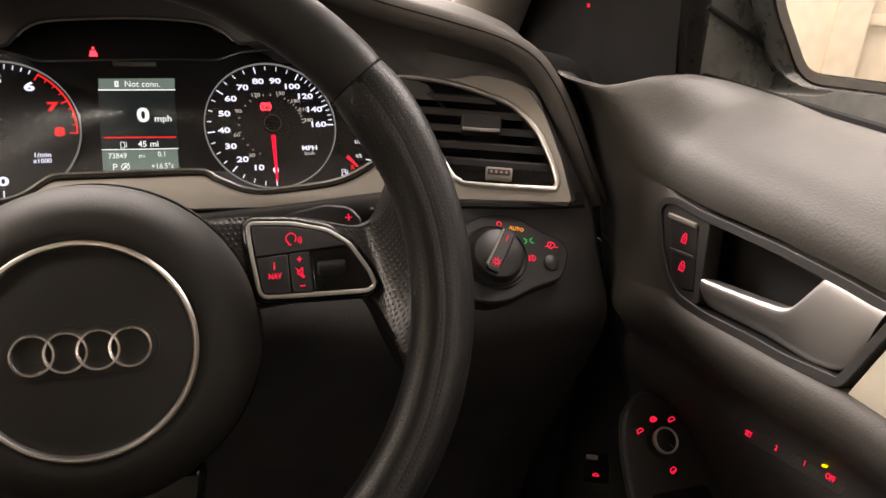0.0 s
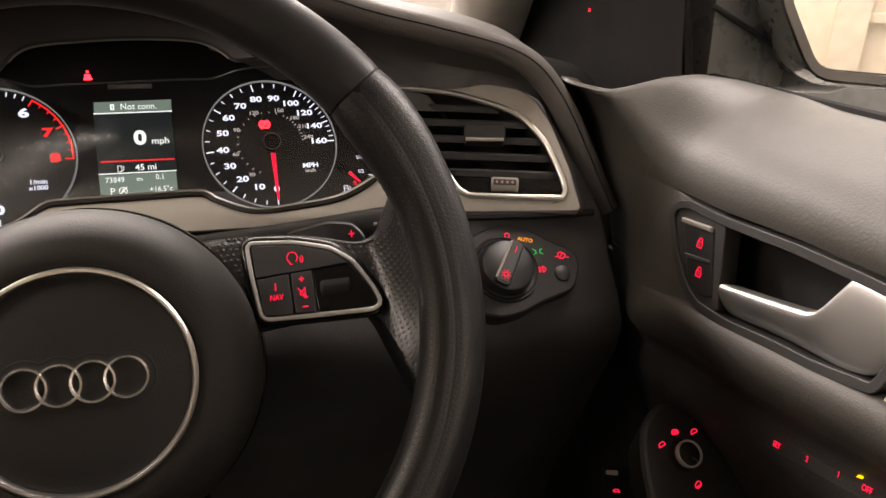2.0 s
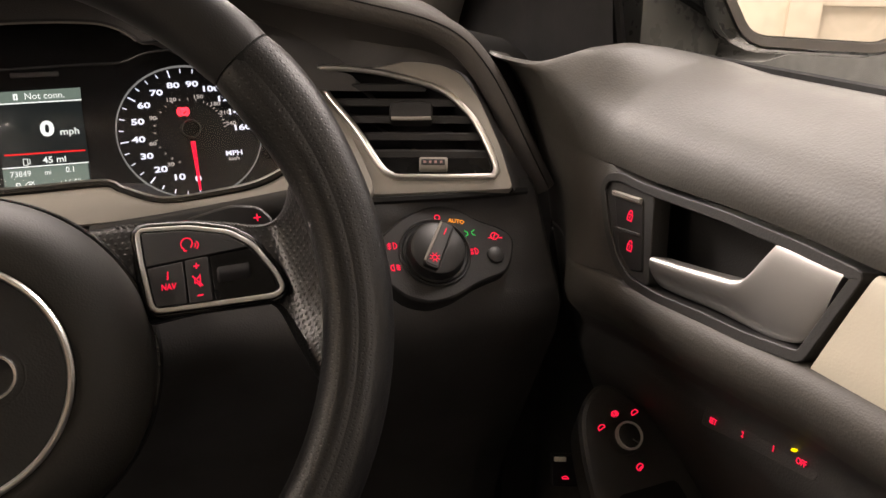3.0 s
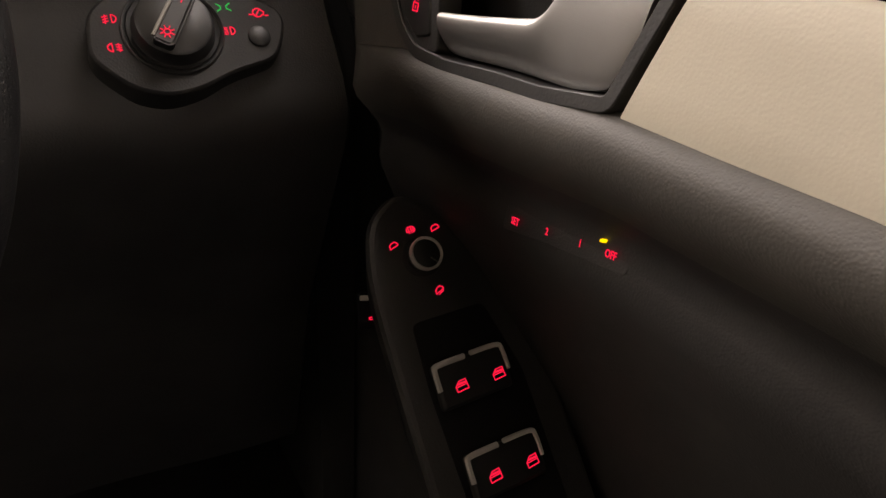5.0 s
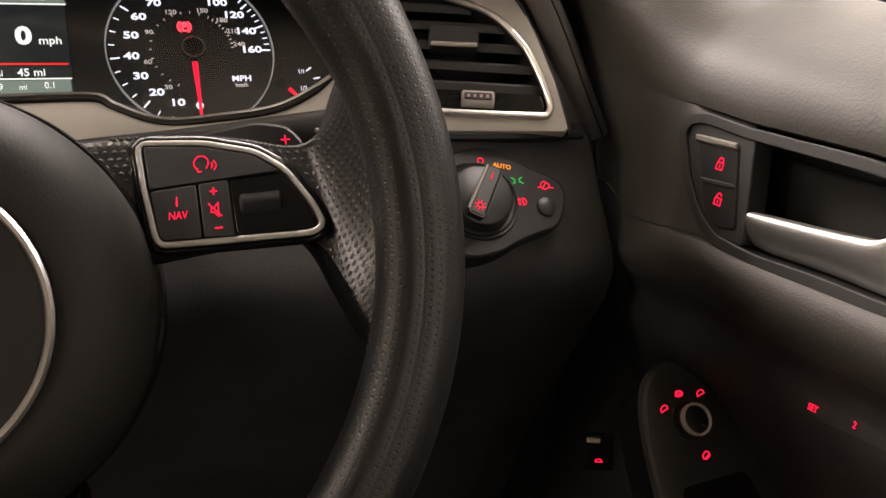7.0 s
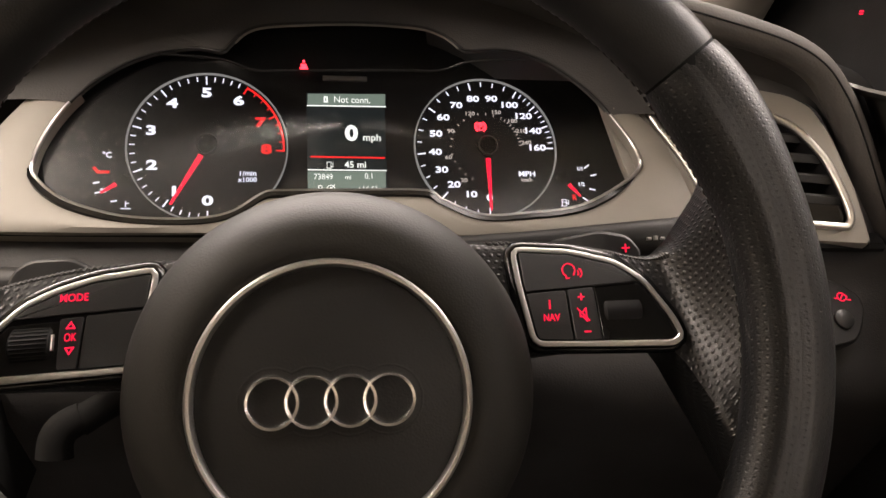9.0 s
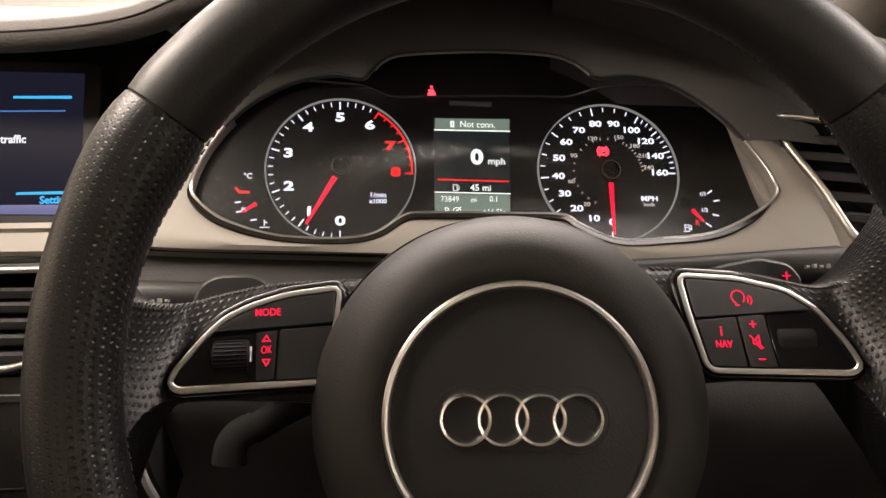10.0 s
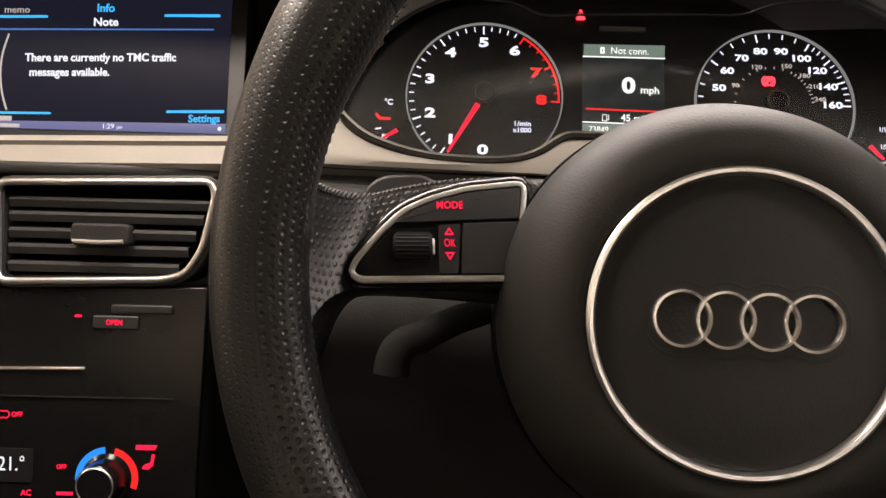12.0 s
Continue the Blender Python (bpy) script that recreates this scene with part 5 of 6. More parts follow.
cruise = thing("cruise_stalk", WHEEL @ pose(-0.058, 0.008, -0.10), "short black cruise control stalk with a hooked end", "stalk")
part("lever", tube(smooth_curve([(0, 0, 0), (-0.022, -0.003, 0.003), (-0.045, -0.010, 0.006), (-0.064, -0.020, 0.008)], 16), np.linspace(0.0058, 0.0075, 16), sides=12, flatten=0.62), RUBBER, cruise)
part("end_cap", tube(smooth_curve([(-0.062, -0.018, 0.008), (-0.070, -0.022, 0.009), (-0.074, -0.028, 0.009), (-0.075, -0.036, 0.008)], 12), np.linspace(0.0074, 0.0088, 12), sides=12, flatten=0.62), RUBBER, cruise)

# ---- key in its slot beside the column ----
key = thing("car_key", pose(-0.200, 0.0, 0.0), "black car key with a bright edge in its slot", "key")
blade = np.array([(0.1215, 0.8620), (0.1255, 0.8440), (0.1330, 0.8250), (0.1450, 0.8040), (0.1580, 0.7850)])
rows = [[(dx, y + dy, z + dy * 0.4) for y, z in blade] for dx, dy in ((-0.006, 0.045), (-0.006, 0.002), (-0.004, 0.0), (0.004, 0.0), (0.006, 0.002), (0.006, 0.045))]
part("fob", loft(rows), SATIN, key, "black plastic key body")
part("edge_strip", tube([(0.002, y - 0.0008, z) for y, z in smooth_curve(blade, 16)], np.r_[0.0006, np.full(14, 0.0026), 0.0010], sides=8), CHROMESHINE, key, "bright metal edge")

# ---- light switch ----
light = thing("light_switch", SWITCH, "black rotary headlamp switch with lit signs", "light switch")
o = rounded([(-0.0600, -0.0200), (-0.0560, 0.0080), (-0.0343, 0.0240), (-0.0182, 0.0305), (-0.0027, 0.0325), (0.0120, 0.0285), (0.0268, 0.0162), (0.0430, 0.0085), (0.0500, 0.0025), (0.0515, -0.006), (0.0464, -0.0195), (0.0390, -0.0300), (0.0130, -0.0360), (-0.0050, -0.0440), (-0.0245, -0.0465), (-0.0424, -0.0400)], 0.008, 3)
part("switch_plate", plate(o, -0.02, 0.0030, 0.002), PLASTIC, light, "black switch plate")
KX, KY = -0.0135, -0.0070
k = part("rotary_knob", lathe([(0.0252, 0.002), (0.0252, 0.0035), (0.0246, 0.0045), (0.0240, 0.0042), (0.0225, 0.0036), (0.0215, 0.0050), (0.0205, 0.0120), (0.0190, 0.0132), (0.0, 0.0135)], (KX, KY), 72), SATIN, light, "ridged black rotary knob")
part("knob_collar", lathe([(0.0278, 0.0020), (0.0276, 0.0040), (0.0270, 0.0046), (0.0260, 0.0042), (0.0250, 0.003)], (KX, KY), 72), SATIN, k)
bar = rounded([(-0.0058, -0.0190), (0.0058, -0.0190), (0.0052, 0.0190), (-0.0052, 0.0190)], 0.003)
bm = plate(bar, 0.0, 0.0060, 0.0015)
bm.transform(pose(KX, KY, 0.0130, 0, 0, -33))
grip = part("grip_bar", bm, SATIN, k)
# Highlight on the left grip edge is put in as a paler material.
for s, w in ((-1, 0.0011), (1, 0.0006)):
    bm = tube([(s * 0.0058, -0.0170, 0.0052), (s * 0.0056, 0.0, 0.0058), (s * 0.0052, 0.0175, 0.0052)], w, sides=6)
    bm.transform(pose(KX, KY, 0.0130, 0, 0, -33))
    part("grip_edge", bm, TRIM if s < 0 else SATIN, grip)
bm = tube(smooth_curve([(-0.0050, -0.0165, 0.0054), (-0.0040, -0.0186, 0.0054), (0.0, -0.0190, 0.0054), (0.0040, -0.0186, 0.0054), (0.0052, -0.0165, 0.0054)], 12), 0.0007, sides=6)
bm.transform(pose(KX, KY, 0.0130, 0, 0, -33))
part("grip_edge", bm, SATIN, grip)
bm = strokes([[(0.0, 0.0085), (0.0, 0.0135)]], 0.0007, 0.0062)
bm.transform(pose(KX, KY, 0.0130, 0, 0, -33))
part("pointer_line", bm, RED, grip)
sun = [circle(0, -0.0120, 0.0017, 12) + [(0.0017, -0.0120)]] + [[(0.0026 * math.cos(w), -0.0120 + 0.0026 * math.sin(w)), (0.0036 * math.cos(w), -0.0120 + 0.0036 * math.sin(w))] for w in np.linspace(0, 2 * math.pi, 8, endpoint=False)]
bm = strokes(sun, 0.0006, 0.0062)
bm.transform(pose(KX, KY, 0.0130, 0, 0, -33))
part("lamp_sign", bm, RED, grip)
zs = 0.0031
part("off_sign", strokes([circle(-0.0055, 0.0215, 0.0020, 14) + [(-0.0035, 0.0215)]], 0.0007, zs), RED, light)
words("AUTO", 0.0088, 0.0165, zs + 0.0002, 0.0046, AMBER, light, 1.0, -14, bold=0.00012)
part("side_light_sign", strokes([arc_line(0.0140, 0.0055, 0.0016, -80, 80, 8), arc_line(0.0205, 0.0055, 0.0016, 100, 260, 8), [(0.0155, 0.0066), (0.0135, 0.0078)], [(0.0155, 0.0044), (0.0135, 0.0032)], [(0.0190, 0.0066), (0.0212, 0.0078)], [(0.0190, 0.0044), (0.0212, 0.0032)]], 0.0006, zs), GREEN, light)
part("beam_sign", strokes([arc_line(0.0178, -0.0098, 0.0024, -90, 90, 8) + [(0.0178, -0.0122)], [(0.0160, -0.0080), (0.0135, -0.0074)], [(0.0160, -0.0092), (0.0135, -0.0088)], [(0.0160, -0.0105), (0.0135, -0.0103)], [(0.0160, -0.0117), (0.0135, -0.0118)]], 0.00065, zs), RED, light)
part("fog_sign", strokes([arc_line(-0.0440, 0.0022, 0.0024, -90, 90, 8) + [(-0.0440, -0.0002)], [(-0.0460, 0.0040), (-0.0485, 0.0034)], [(-0.0460, 0.0024), (-0.0485, 0.0018)], [(-0.0460, 0.0008), (-0.0485, 0.0002)], [(-0.0472, 0.0046), (-0.0474, -0.0004)]], 0.0006, zs), RED, light)
part("rear_fog_sign", strokes([arc_line(-0.0470, -0.0151, 0.0024, 90, 270, 8) + [(-0.0470, -0.0127)], [(-0.0450, -0.0135), (-0.0425, -0.0140)], [(-0.0450, -0.0150), (-0.0425, -0.0155)], [(-0.0450, -0.0165), (-0.0425, -0.0170)], [(-0.0438, -0.0130), (-0.0436, -0.0176)]], 0.0006, zs), RED, light)
part("traction_sign", strokes([arc_line(0.0362, 0.0008, 0.0028, 40, 320, 10), [(0.0352, -0.0006), (0.0375, 0.0026)], [(0.0385, 0.0024), (0.0400, 0.0010), (0.0392, -0.0008)], [(0.0312, -0.0002), (0.0328, -0.0002)], [(0.0405, -0.0012), (0.0420, -0.0014)]], 0.0007, zs), RED, light)
part("push_button", lathe([(0.0, 0.0052), (0.0052, 0.0050), (0.0064, 0.0042), (0.0066, 0.0025), (0.0078, 0.0030), (0.0084, 0.0026)], (0.0334, -0.0146), 36), SATIN, light)

# ---- driver's door ----
door = thing("door_1", DOORFACE, "grained vinyl car door with a cream leather inlay", "car door", kind="structure")
BEZEL_TOP = [(-0.0880, 0.0085), (-0.0840, 0.0195), (-0.0700, 0.0243), (-0.0397, 0.0243), (-0.0196, 0.0256), (0.0325, 0.0295), (0.0839, 0.0310), (0.1249, 0.0305)]
BEZEL_LOW = [(0.1102, -0.0222), (0.0709, -0.0302), (0.0411, -0.0335), (0.0, -0.0400), (-0.0318, -0.0413), (-0.0504, -0.0336), (-0.0703, -0.0161)]
crest_x = [-0.30, -0.12, -0.0461, -0.0118, 0.021, 0.0709, 0.1109, 0.1585, 0.2031, 0.30, 0.70]
crest_y = [-0.075, -0.060, -0.0440, -0.0410, -0.0370, -0.0302, -0.0242, -0.0213, -0.0179, -0.013, 0.004]
top_x = [-0.30, -0.12, -0.088, -0.0397, 0.0325, 0.0839, 0.125, 0.167, 0.30, 0.70]
top_y = [0.022, 0.024, 0.0255, 0.0260, 0.0310, 0.0325, 0.0320, 0.0335, 0.038, 0.045]
xs = np.r_[np.linspace(-0.33, -0.10, 18), np.linspace(-0.095, 0.24, 48), np.linspace(0.26, 0.72, 12)]


def swept(row, ends):
    """Draws the door's front end inwards to the dashboard: each line of the door runs over to its own place there."""
    out = []
    for (x, y, z) in row:
        f = sstep(-0.085, -0.215, x)
        curl = 0.012 * (max(-0.224 - x, 0) / 0.012) ** 2
        out.append((x, y * (1 - f) + ends[0] * f, z * (1 - f) + (ends[1] - 0.35 * max(-0.215 - x, 0)) * f - curl))
    return out


xs = np.r_[np.linspace(-0.236, -0.170, 12), xs[xs > -0.165]]


def dipped(row, much):
    """Lets the pad's crest swell behind the mirror triangle and dip before the dashboard."""
    return [(x, y + much * float(np.interp(x, [-0.23, -0.22, -0.2, -0.178, -0.168, -0.157, -0.138, -0.10, -0.05], [-0.009, -0.0085, -0.0105, -0.012, -0.007, 0.002, 0.010, 0.004, 0.0])), z) for x, y, z in row]


# upper pad, from the window sill down to the bezel, rolling inwards at the front
rows = []
for f, y, z, ends in ((0, 0.092, -0.090, (0.07, 0.01)), (0, 0.1010, -0.085, (0.082, 0.03)), (0, 0.1045, -0.077, (0.089, 0.046)), (0, 0.1025, -0.066, (0.089, 0.0505)), (0, 0.0965, -0.050, (0.087, 0.0515)), (0, 0.0865, -0.030, (0.0835, 0.047)), (0.15, 0.0730, -0.012, (0.079, 0.04)), (0.35, 0.061, -0.0028, (0.073, 0.0325)), (0.6, 0.050, 0.0012, (0.064, 0.0235)), (0.85, 0.041, 0.0022, (0.05, 0.0115)), (0.97, 0.035, 0.0022, (0.038, 0.0045)), (1, 0.031, 0.0012, (0.03, 0.0)), (1, 0.030, -0.004, (0.0285, -0.0008))):
    dip = 1.0 if z < -0.045 else 0.8 if z < -0.02 else 0.4 if z < -0.005 else 0.0
    rows.append(dipped(swept([(x, y * (1 - f) + (np.interp(x, top_x, top_y) + (y - 0.030)) * f, z if z > -0.003 or y > 0.05 else 0.0010 - 0.005 * sstep(-0.086, -0.078, x)) for x in xs], ends), dip))
part("upper_pad", loft(rows), DOOR, door, "soft grained vinyl window sill pad")
# below the bezel: the swelling under the pull, then the pocket side, darkened for shade
roll_rows, low_rows = [], []
for dy, z in ((0.004, -0.005), (0.0034, -0.001), (0.0018, 0.0028), (-0.001, 0.0055), (-0.005, 0.0073), (-0.010, 0.0078), (-0.016, 0.0062), (-0.022, 0.0025), (-0.029, -0.0045), (-0.036, -0.0140), (-0.045, -0.0255), (-0.051, -0.0298), (-0.060, -0.0305), (-0.070, -0.0310), (-0.085, -0.040), (-0.115, -0.062), (-0.20, -0.110), (-0.34, -0.150), (-0.70, -0.21)):
    row = swept([(x, np.interp(x, crest_x, crest_y) + dy, z * (sstep(-0.115, -0.02, x) if z > 0 else 1)) for x in xs], (-0.062 + dy, -0.0463 + 0.44 * dy if dy > -0.15 else -0.12 + 0.25 * dy))
    if dy > -0.040:
        roll_rows.append(row)
    if dy < -0.030:
        low_rows.append(row)
part("lower_roll", loft(roll_rows), DOORMID, door, "soft rolled edge under the door pull")
part("lower_panel", loft(low_rows), DOORLOW, door, "grained lower door panel, darkened for shade")
# front field beside the bezel
top_line = [(x, np.interp(x, top_x, top_y) + 0.0005, 0.0008 - 0.005 * sstep(-0.086, -0.078, x)) for x in xs if x < -0.035]
low_line = [(x, np.interp(x, crest_x, crest_y) + 0.003, 0.001) for x in xs if x < -0.035]
near = [(x, y - 0.003, 0.0008) for x, y, z in top_line]
half = [tuple(np.array(a) * 0.5 + np.array(b) * 0.5 + (0, 0, 0.0010)) for a, b in zip(top_line, low_line)]
part("front_field", loft([swept(top_line, (0.0290, -0.0006)), swept(near, (0.0255, -0.0030)), swept(half, (-0.0125, -0.0250)), swept(low_line, (-0.0550, -0.0430))]), DOORMID, door)
part("backing", plate(box(-0.10, -0.05, 0.72, 0.040), -0.060, -0.030), PLASTIC, door)

bez = even(rounded(BEZEL_TOP + BEZEL_LOW, 0.006, 3), 150)
binner = inset(bez, 0.0060)
pull = part("pull_bezel", frame_ring(bez, binner, -0.010, 0.0042), GRIPPLASTIC, door, "black bezel round the door pull")
well = loft([flat(binner, 0.002), flat(inset(bez, 0.0075), -0.016), flat(inset(bez, 0.012), -0.030)], closed=True)
well.faces.new([well.verts.new(p) for p in flat(box(-0.090, -0.045, 0.128, 0.034), -0.0295)])
part("recess", well, PLASTIC, pull)
lock = part("lock_switch", plate(rounded([(-0.0815, 0.0090), (-0.0780, 0.0175), (-0.0690, 0.0200), (-0.0300, 0.0210), (-0.0105, -0.0345), (-0.0330, -0.0365), (-0.0480, -0.0300), (-0.0660, -0.0145)], 0.004), -0.010, 0.0026, 0.001), GRIPPLASTIC, pull, "dark grey central locking switch plate")
part("rocker", plate(rounded([(-0.0718, 0.0110), (-0.0386, 0.0145), (-0.0190, -0.0280), (-0.0330, -0.0320), (-0.0480, -0.0250)], 0.003), 0.0, 0.0036, 0.0010), SATIN, lock)
part("rocker_edge", plate(rounded([(-0.0708, 0.0072), (-0.0378, 0.0108), (-0.0394, 0.0148), (-0.0722, 0.0112)], 0.0013), 0.0030, 0.0052, 0.0012), TRIM, lock, "bright upper edge")
part("rocker_split", plate(rounded([(-0.0575, -0.0102), (-0.0318, -0.0062), (-0.0303, -0.0084), (-0.0538, -0.0124)], 0.0008, 2), 0.0030, 0.0046, 0.0004), GRIPPLASTIC, lock)
for (x, y), opened in (((-0.0463, 0.0008), 0), ((-0.0382, -0.0172), 1)):
    sign = [[(-0.0024, -0.0030), (0.0024, -0.0030), (0.0024, 0.0008), (-0.0024, 0.0008), (-0.0024, -0.0030)], [(-0.0016, 0.0008), (-0.0016, 0.0024), (-0.0008, 0.0034), (0.0008, 0.0034), (0.0016, 0.0024)] + ([] if opened else [(0.0016, 0.0008)]), [(0.0, -0.0016), (0.0, -0.0006)]]
    part("padlock_sign", strokes(sign, 0.0006, 0.0036, at=(x, y), turn=4), RED, lock)
upper_edge = even(smooth_curve([(-0.0145, -0.0153), (0.0200, -0.0090), (0.0480, -0.0032), (0.0560, -0.0010), (0.0621, 0.0040), (0.0680, 0.0160), (0.0733, 0.0262), (0.0790, 0.0280), (0.1152, 0.0284)], 120), 60, False)
lower_edge = even(smooth_curve([(-0.0135, -0.0300), (-0.0040, -0.0322), (0.0300, -0.0275), (0.0560, -0.0242), (0.0815, -0.0211), (0.0986, -0.0165), (0.1060, -0.0100), (0.1090, -0.0040)], 120), 60, False)
hrows = []
for f, z in ((0, -0.010), (0, 0.0008), (0.012, 0.0024), (0.04, 0.0038), (0.09, 0.0046), (0.16, 0.0049), (0.26, 0.0047), (0.4, 0.0040), (0.55, 0.0028), (0.7, 0.0012), (0.85, -0.0008), (0.94, -0.0024), (0.98, -0.0036), (1, -0.0050), (1, -0.014)):
    row = []
    for p, q in zip(upper_edge, lower_edge):
        x, y = p * (1 - f) + q * f
        row.append((x, y, 0.0038 + (z - 0.0038) * (1.0 - 0.4 * sstep(0.05, 0.08, p[0]))))
    hrows.append(row)
bm = loft(hrows)
for k in (0, -1):
    bm.faces.new([bm.verts.new(r[k]) for r in hrows])
part("pull_handle", bm, PULL, pull, "brushed aluminium door pull")
above = even([(0.1275, 0.0308), (0.1671, 0.0325), (0.30, 0.0370), (0.70, 0.0440)], 40, False)
below = even([(0.1135, -0.0242), (0.1585, -0.0218), (0.2031, -0.0185), (0.30, -0.0140), (0.70, 0.0030)], 40, False)
rows = [[(*(p * (1 - f) + q * f), z) for p, q in zip(above, below)] for f, z in ((0, -0.02), (0, 0.0002), (0.02, 0.0014), (0.06, 0.0022), (0.3, 0.0026), (0.7, 0.0026), (0.94, 0.0022), (0.98, 0.0014), (1, 0.0002), (1, -0.02))]
rows = [[(r[0][0] - 0.001, r[0][1], -0.02)] + r for r in rows]
part("inlay", loft(rows), INLAY, door, "cream leather door inlay")
for w, x, y in (("SET", 0.0424, -0.0979), ("2", 0.0653, -0.0917), ("1", 0.0870, -0.0863), ("OFF", 0.1051, -0.0821)):
    words(w, x, y, -0.0290, 0.0050, RED, door, 0.75, 10, bold=0.0001)
strip = rounded([(0.0330, -0.1060), (0.0640, -0.0980), (0.1150, -0.0870), (0.1150, -0.0730), (0.0640, -0.0840), (0.0330, -0.0900)], 0.003)
part("memory_switch_strip", plate(strip, -0.06, -0.0303, 0.0002), DOORLOW, door)
part("indicator_light", plate(rounded([(0.0970, -0.0800), (0.0998, -0.0793), (0.1003, -0.0776), (0.0975, -0.0783)], 0.0004, 2), -0.031, -0.0284, 0.0003), YELLOW, door, "yellow indicator light")

# ---- armrest pod with mirror and window switches ----
pod = thing("armrest_pod", POD, "dark armrest console with backlit switches", "armrest")
PODLINE = [(-0.0390, -0.20), (-0.0388, -0.0559), (-0.0380, 0.0001), (-0.0330, 0.0311), (-0.0245, 0.0470), (-0.0080, 0.0570), (0.0060, 0.0520), (0.020, 0.036), (0.030, 0.018), (0.055, 0.0), (0.060, -0.20)]
po = even(smooth_curve(PODLINE, 120), 110, False)
po = np.vstack([po])
part("pod_shell", loft([flat(inset(po, 0.016), -0.055), flat(inset(po, 0.005), -0.02), flat(po, -0.004), flat(inset(po, 0.0015), -0.0008), flat(inset(po, 0.004), 0.0)], closed=True, cap=True), GRIPPLASTIC, pod, "dark grey moulded armrest console")
mk = part("mirror_knob", lathe([(0.0, 0.0085), (0.0072, 0.0085), (0.0082, 0.0078), (0.0086, 0.0010), (0.0120, 0.0006), (0.0130, -0.001)], (-0.0028, 0.0176), 48), SATIN, pod, "round mirror adjusting knob")
part("knob_ring", lathe([(0.0084, 0.0076), (0.0087, 0.0092), (0.0096, 0.0094), (0.0100, 0.0080), (0.0098, 0.0055)], (-0.0028, 0.0176), 48), CHROMESHINE, mk, "bright ring")
part("knob_pointer", strokes([[(-0.0012, 0.0144), (0.0018, 0.0114)]], 0.0010, 0.0083), DIMPRINT, mk)


def car_sign(x, y, turn, body_name, extra=()):
    part(body_name, strokes([[(-0.0034, -0.0012), (-0.0028, 0.0010), (-0.0010, 0.0020), (0.0020, 0.0020), (0.0034, 0.0006), (0.0034, -0.0012), (-0.0034, -0.0012)], *extra], 0.0006, 0.0002, at=(x, y), turn=turn, size=0.8), RED, pod)


car_sign(-0.0180, 0.0274, 20, "mirror_sign")
car_sign(-0.0047, 0.0347, 5, "heating_sign", ([(-0.0015, -0.0024), (-0.0015, 0.0024)], [(0.0005, -0.0024), (0.0005, 0.0024)], [(0.0022, -0.0022), (0.0022, 0.0018)]))
car_sign(0.0108, 0.0328, 15, "mirror_sign")
car_sign(0.0015, -0.0037, 25, "folding_sign", ([(-0.0020, -0.0026), (0.0026, -0.0022)],))
part("switch_well", plate(rounded([(-0.0215, -0.0187), (0.026, -0.0170), (0.038, -0.060), (0.040, -0.150), (-0.0190, -0.150), (-0.0230, -0.060)], 0.005), -0.02, 0.0003, 0.0002), FACE, pod)


def window_switch(x, y, w):
    x, y, sx, sy = x - 0.0025, y + 0.0035, x, y
    s = part("window_switch", plate(rounded([(x - w, y - 0.026), (x + w, y - 0.024), (x + w, y + 0.0015), (x - w, y)], 0.003), -0.002, 0.0055, 0.002), SATIN, pod, "pair of window lift buttons")
    part("edge_strip", tube(smooth_curve([(x - w + 0.0008, y - 0.015, 0.0052), (x - w + 0.0008, y - 0.004, 0.0054), (x - w + 0.003, y - 0.0008, 0.0056), (x - 0.0025, y + 0.0002, 0.0056)], 14), 0.0017, sides=6), CHROMESHINE, s, "bright edge strip")
    part("edge_strip", tube(smooth_curve([(x + 0.0015, y + 0.0008, 0.0056), (x + w - 0.004, y + 0.0010, 0.0056), (x + w - 0.001, y - 0.003, 0.0054), (x + w - 0.0006, y - 0.014, 0.0052)], 14), 0.0015, sides=6), CHROMESHINE, s)
    for dx in (-w * 0.5, w * 0.55):
        part("window_sign", strokes([[(-0.0036, -0.0026), (-0.0036, 0.0004), (-0.0008, 0.0028), (0.0036, 0.0028), (0.0036, -0.0026), (-0.0036, -0.0026)], [(-0.0036, 0.0), (0.0036, 0.0)]], 0.0006, 0.0053, at=(sx + dx, sy - 0.0115), turn=6), RED, s)
        part("window_sign_fill", plate([(sx + dx - 0.0030, sy - 0.0110), (sx + dx + 0.0032, sy - 0.0106), (sx + dx + 0.0030, sy - 0.0095), (sx + dx - 0.0010, sy - 0.0096)], 0.005, 0.0057, 0.0001), RED, s)


window_switch(0.0062, -0.0478, 0.0232)
window_switch(0.0095, -0.0995, 0.0235)
part("child_lock_sign", strokes([[(-0.0036, -0.0026), (0.0036, -0.0026), (0.0036, 0.0026), (-0.0036, 0.0026), (-0.0036, -0.0026)], [(-0.0036, -0.0026), (0.0036, 0.0026)]], 0.0007, 0.0006, at=(0.0296, -0.1400)), RED, pod)
boot = thing("boot_release", pose(0.396, 0.150, 0.690, 60, 0, -20), "boot release button with a bright edge", "button")
part("button_body", plate(rounded(box(-0.012, -0.008, 0.012, 0.020), 0.003), -0.012, -0.001, 0.001), FACE, boot)
part("bright_edge", plate(rounded(box(-0.010, 0.0138, 0.001, 0.0180), 0.001, 2), -0.002, 0.001, 0.0008), INLAY, boot, "pale edge")
part("boot_sign", strokes([[(-0.006, -0.002), (0.006, -0.002), (0.005, 0.001), (0.001, 0.003), (-0.006, 0.001), (-0.006, -0.002)]], 0.0008, 0.0, size=0.45), RED, boot)

# ---- window, sail panel, outside mirror ----
sail = thing("sail_panel", pose(0, 0, 0), "black mirror triangle trim with a small red light", "trim panel")
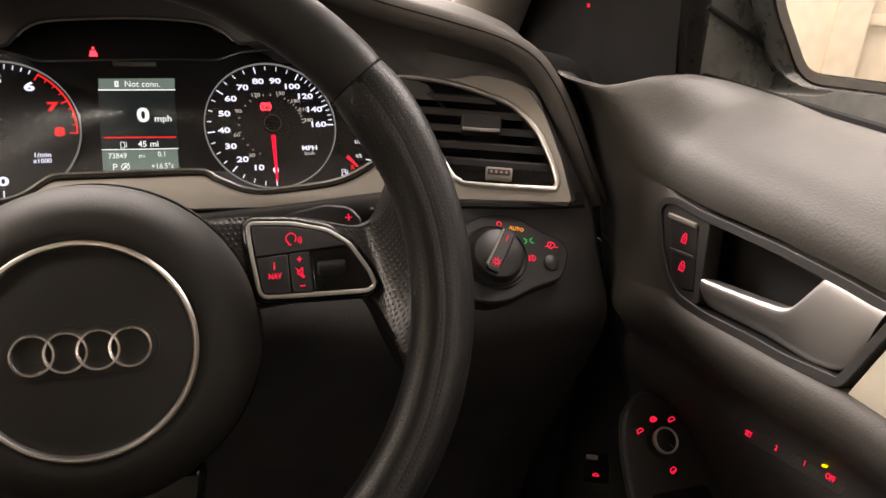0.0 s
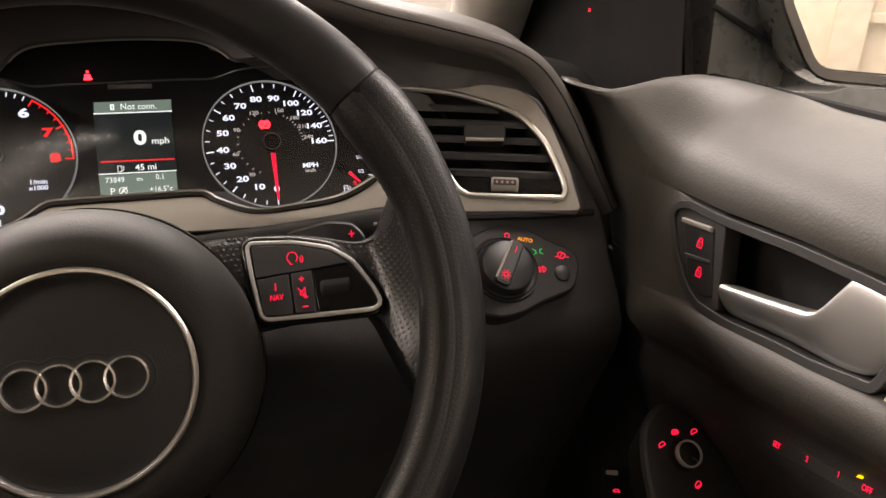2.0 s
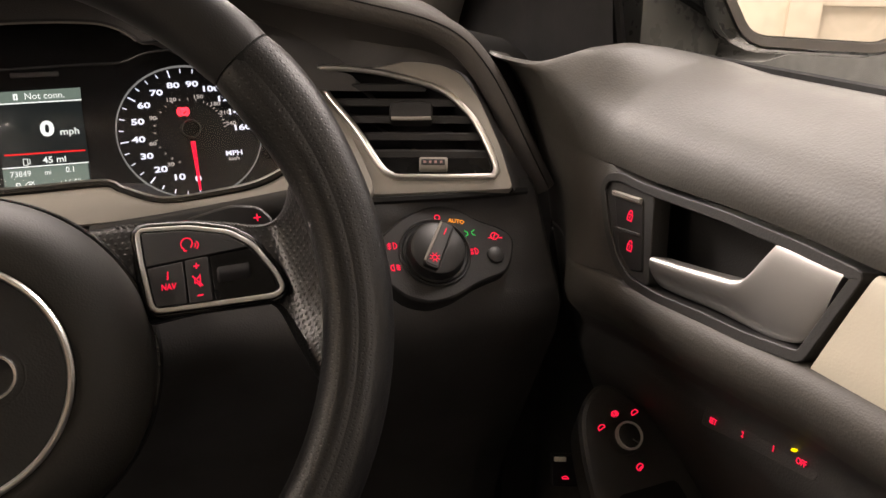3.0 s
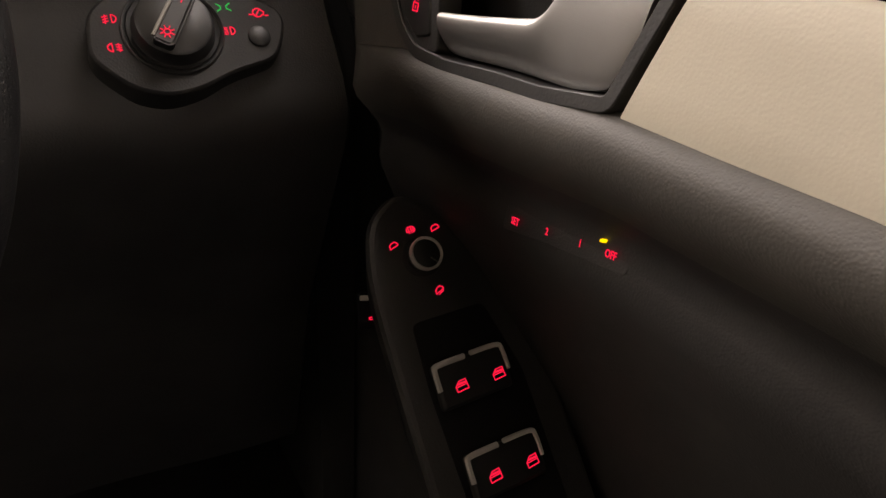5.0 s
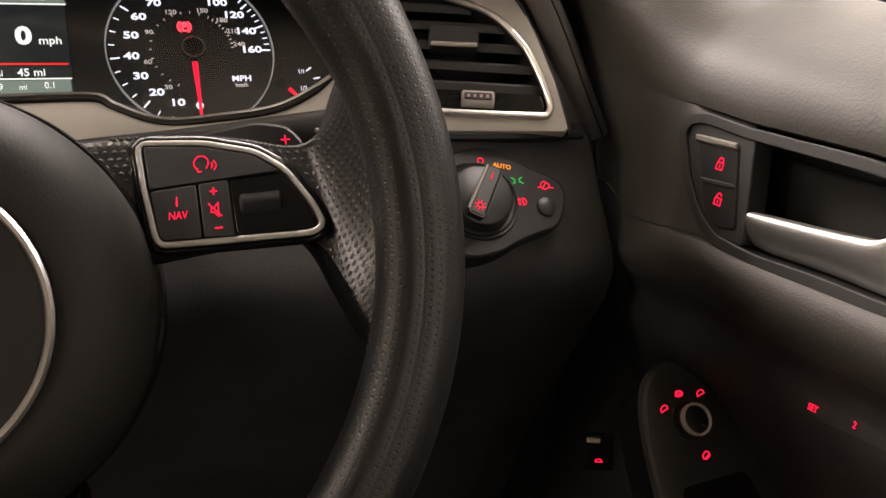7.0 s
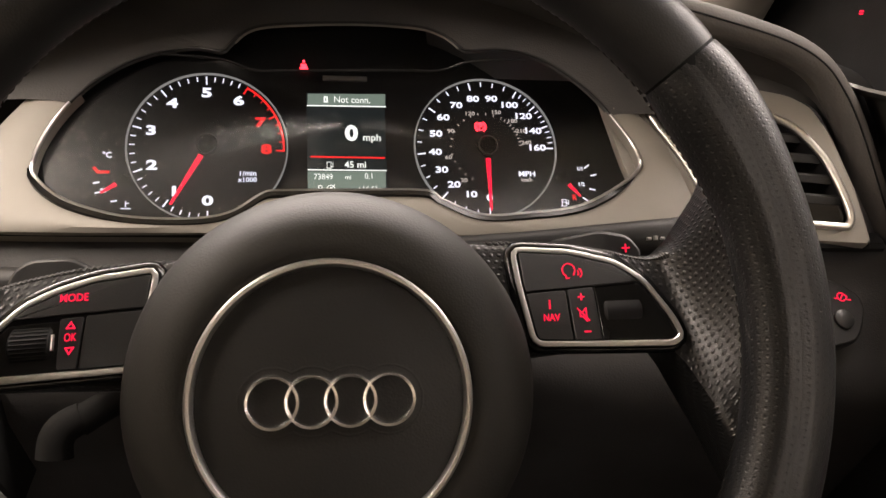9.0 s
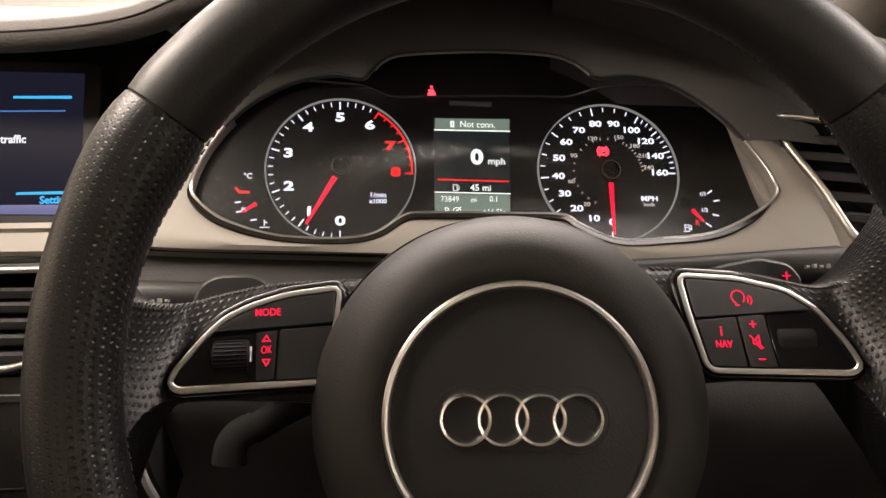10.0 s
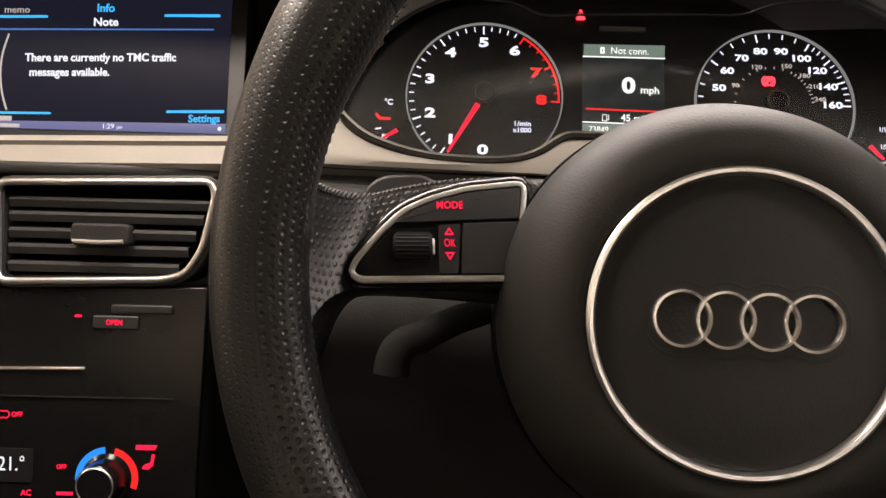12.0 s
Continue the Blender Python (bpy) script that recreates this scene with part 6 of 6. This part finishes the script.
a = [(0.462, 0.66, 0.85), (0.462, 0.56, 0.85), (0.462, 0.468, 0.85), (0.462, 0.39, 0.85), (0.462, 0.355, 0.85), (0.463, 0.28, 0.88), (0.466, 0.205, 0.90)]
b = [(0.450, 0.62, 1.07), (0.440, 0.54, 1.14), (0.430, 0.45, 1.22), (0.430, 0.40, 1.235), (0.430, 0.35, 1.235), (0.432, 0.30, 1.235), (0.438, 0.236, 1.235)]
part("sail_face", loft([smooth_curve(a, 20), [(p + q) / 2 + (-0.006, 0, 0) for p, q in zip(smooth_curve(a, 20), smooth_curve(b, 20))], smooth_curve(b, 20), smooth_curve(b, 20) + (0.03, 0, 0)]), SAILBLACK, sail)
part("edge_seal", tube([(0.464, 0.236, 1.054), (0.452, 0.252, 1.15), (0.434, 0.262, 1.240)], 0.0055, sides=8), RUBBER, sail)
bm = strokes([[(-0.002, -0.001), (0.002, -0.001)], [(-0.002, 0.001), (0.002, 0.001)]], 0.0014, 0.0)
bm.transform(pose(0.4290, 0.361, 1.0988, 90, 0, -90))
part("warning_light", bm, RED, sail, "small red light")
part("window_seal", tube([(x, 0.1035, -0.0835) for x in np.linspace(-0.235, 0.72, 20)], 0.0062, sides=8), RUBBER, door, "black rubber window seal")
pane = loft([[(0.486, y, 1.050) for y in np.linspace(0.34, -0.72, 10)], [(0.452, y, 1.2) for y in np.linspace(0.28, -0.72, 10)], [(0.36, y, 1.36) for y in np.linspace(0.12, -0.72, 10)]])
ob = tagged(part("window_1", pane, PANE, None), "clear driver's side window glass", "window", kind="structure")
ob.visible_shadow = False
mirror = thing("door_mirror", pose(0.5585, 0.1757, 1.07, 90, 0, -16), "dark grey outside mirror reflecting a pale wall", "mirror")
g = even(rounded([(-0.058, 0.085), (-0.046, 0.050), (-0.012, -0.004), (0.10, -0.010), (0.150, 0.030), (0.150, 0.100), (0.02, 0.115)], 0.014, 5), 90)
part("mirror_glass", plate(g, -0.002, 0.001, 0.0005), MIRROR, mirror, "mirror glass")
part("mirror_rim", frame_ring(inset(g, -0.008), inset(g, -0.0005), -0.02, 0.006), GREYPLASTIC, mirror)
part("mirror_shell", loft([flat(inset(g, -0.010), 0.006), flat(inset(g, -0.014), -0.01), flat(inset(g, -0.010), -0.06), flat(inset(g, 0.02), -0.10), flat(inset(g, 0.034), -0.106)], closed=True), PAINT, mirror, "dark grey painted mirror shell")
to_mirror = mirror.matrix_world.inverted()
rings = []
for x, y0, y1, z0, z1 in ((0.478, 0.225, 0.40, 1.000, 1.20), (0.500, 0.225, 0.38, 1.000, 1.185), (0.535, 0.225, 0.35, 1.005, 1.150), (0.565, 0.235, 0.34, 1.033, 1.145), (0.600, 0.205, 0.32, 1.036, 1.175), (0.63, 0.195, 0.30, 1.045, 1.18)):
    o = rounded([(y0, z0), (y1, z0 + 0.01), (y1, z1), (y0 + 0.01, z1)], 0.022, 4)
    rings.append([tuple(to_mirror @ Vector((x, y, z))) for y, z in o])
part("mirror_foot", loft(rings, closed=True, cap=True), PAINT, mirror, "dark painted mirror foot")
part("foot_seam", tube([tuple(to_mirror @ Vector(q)) for q in ((0.470, 0.2235, 1.1115), (0.505, 0.2235, 1.0950), (0.540, 0.2245, 1.0790), (0.556, 0.228, 1.0600))], 0.0024, sides=8), RUBBER, mirror, "black seam across the mirror foot")
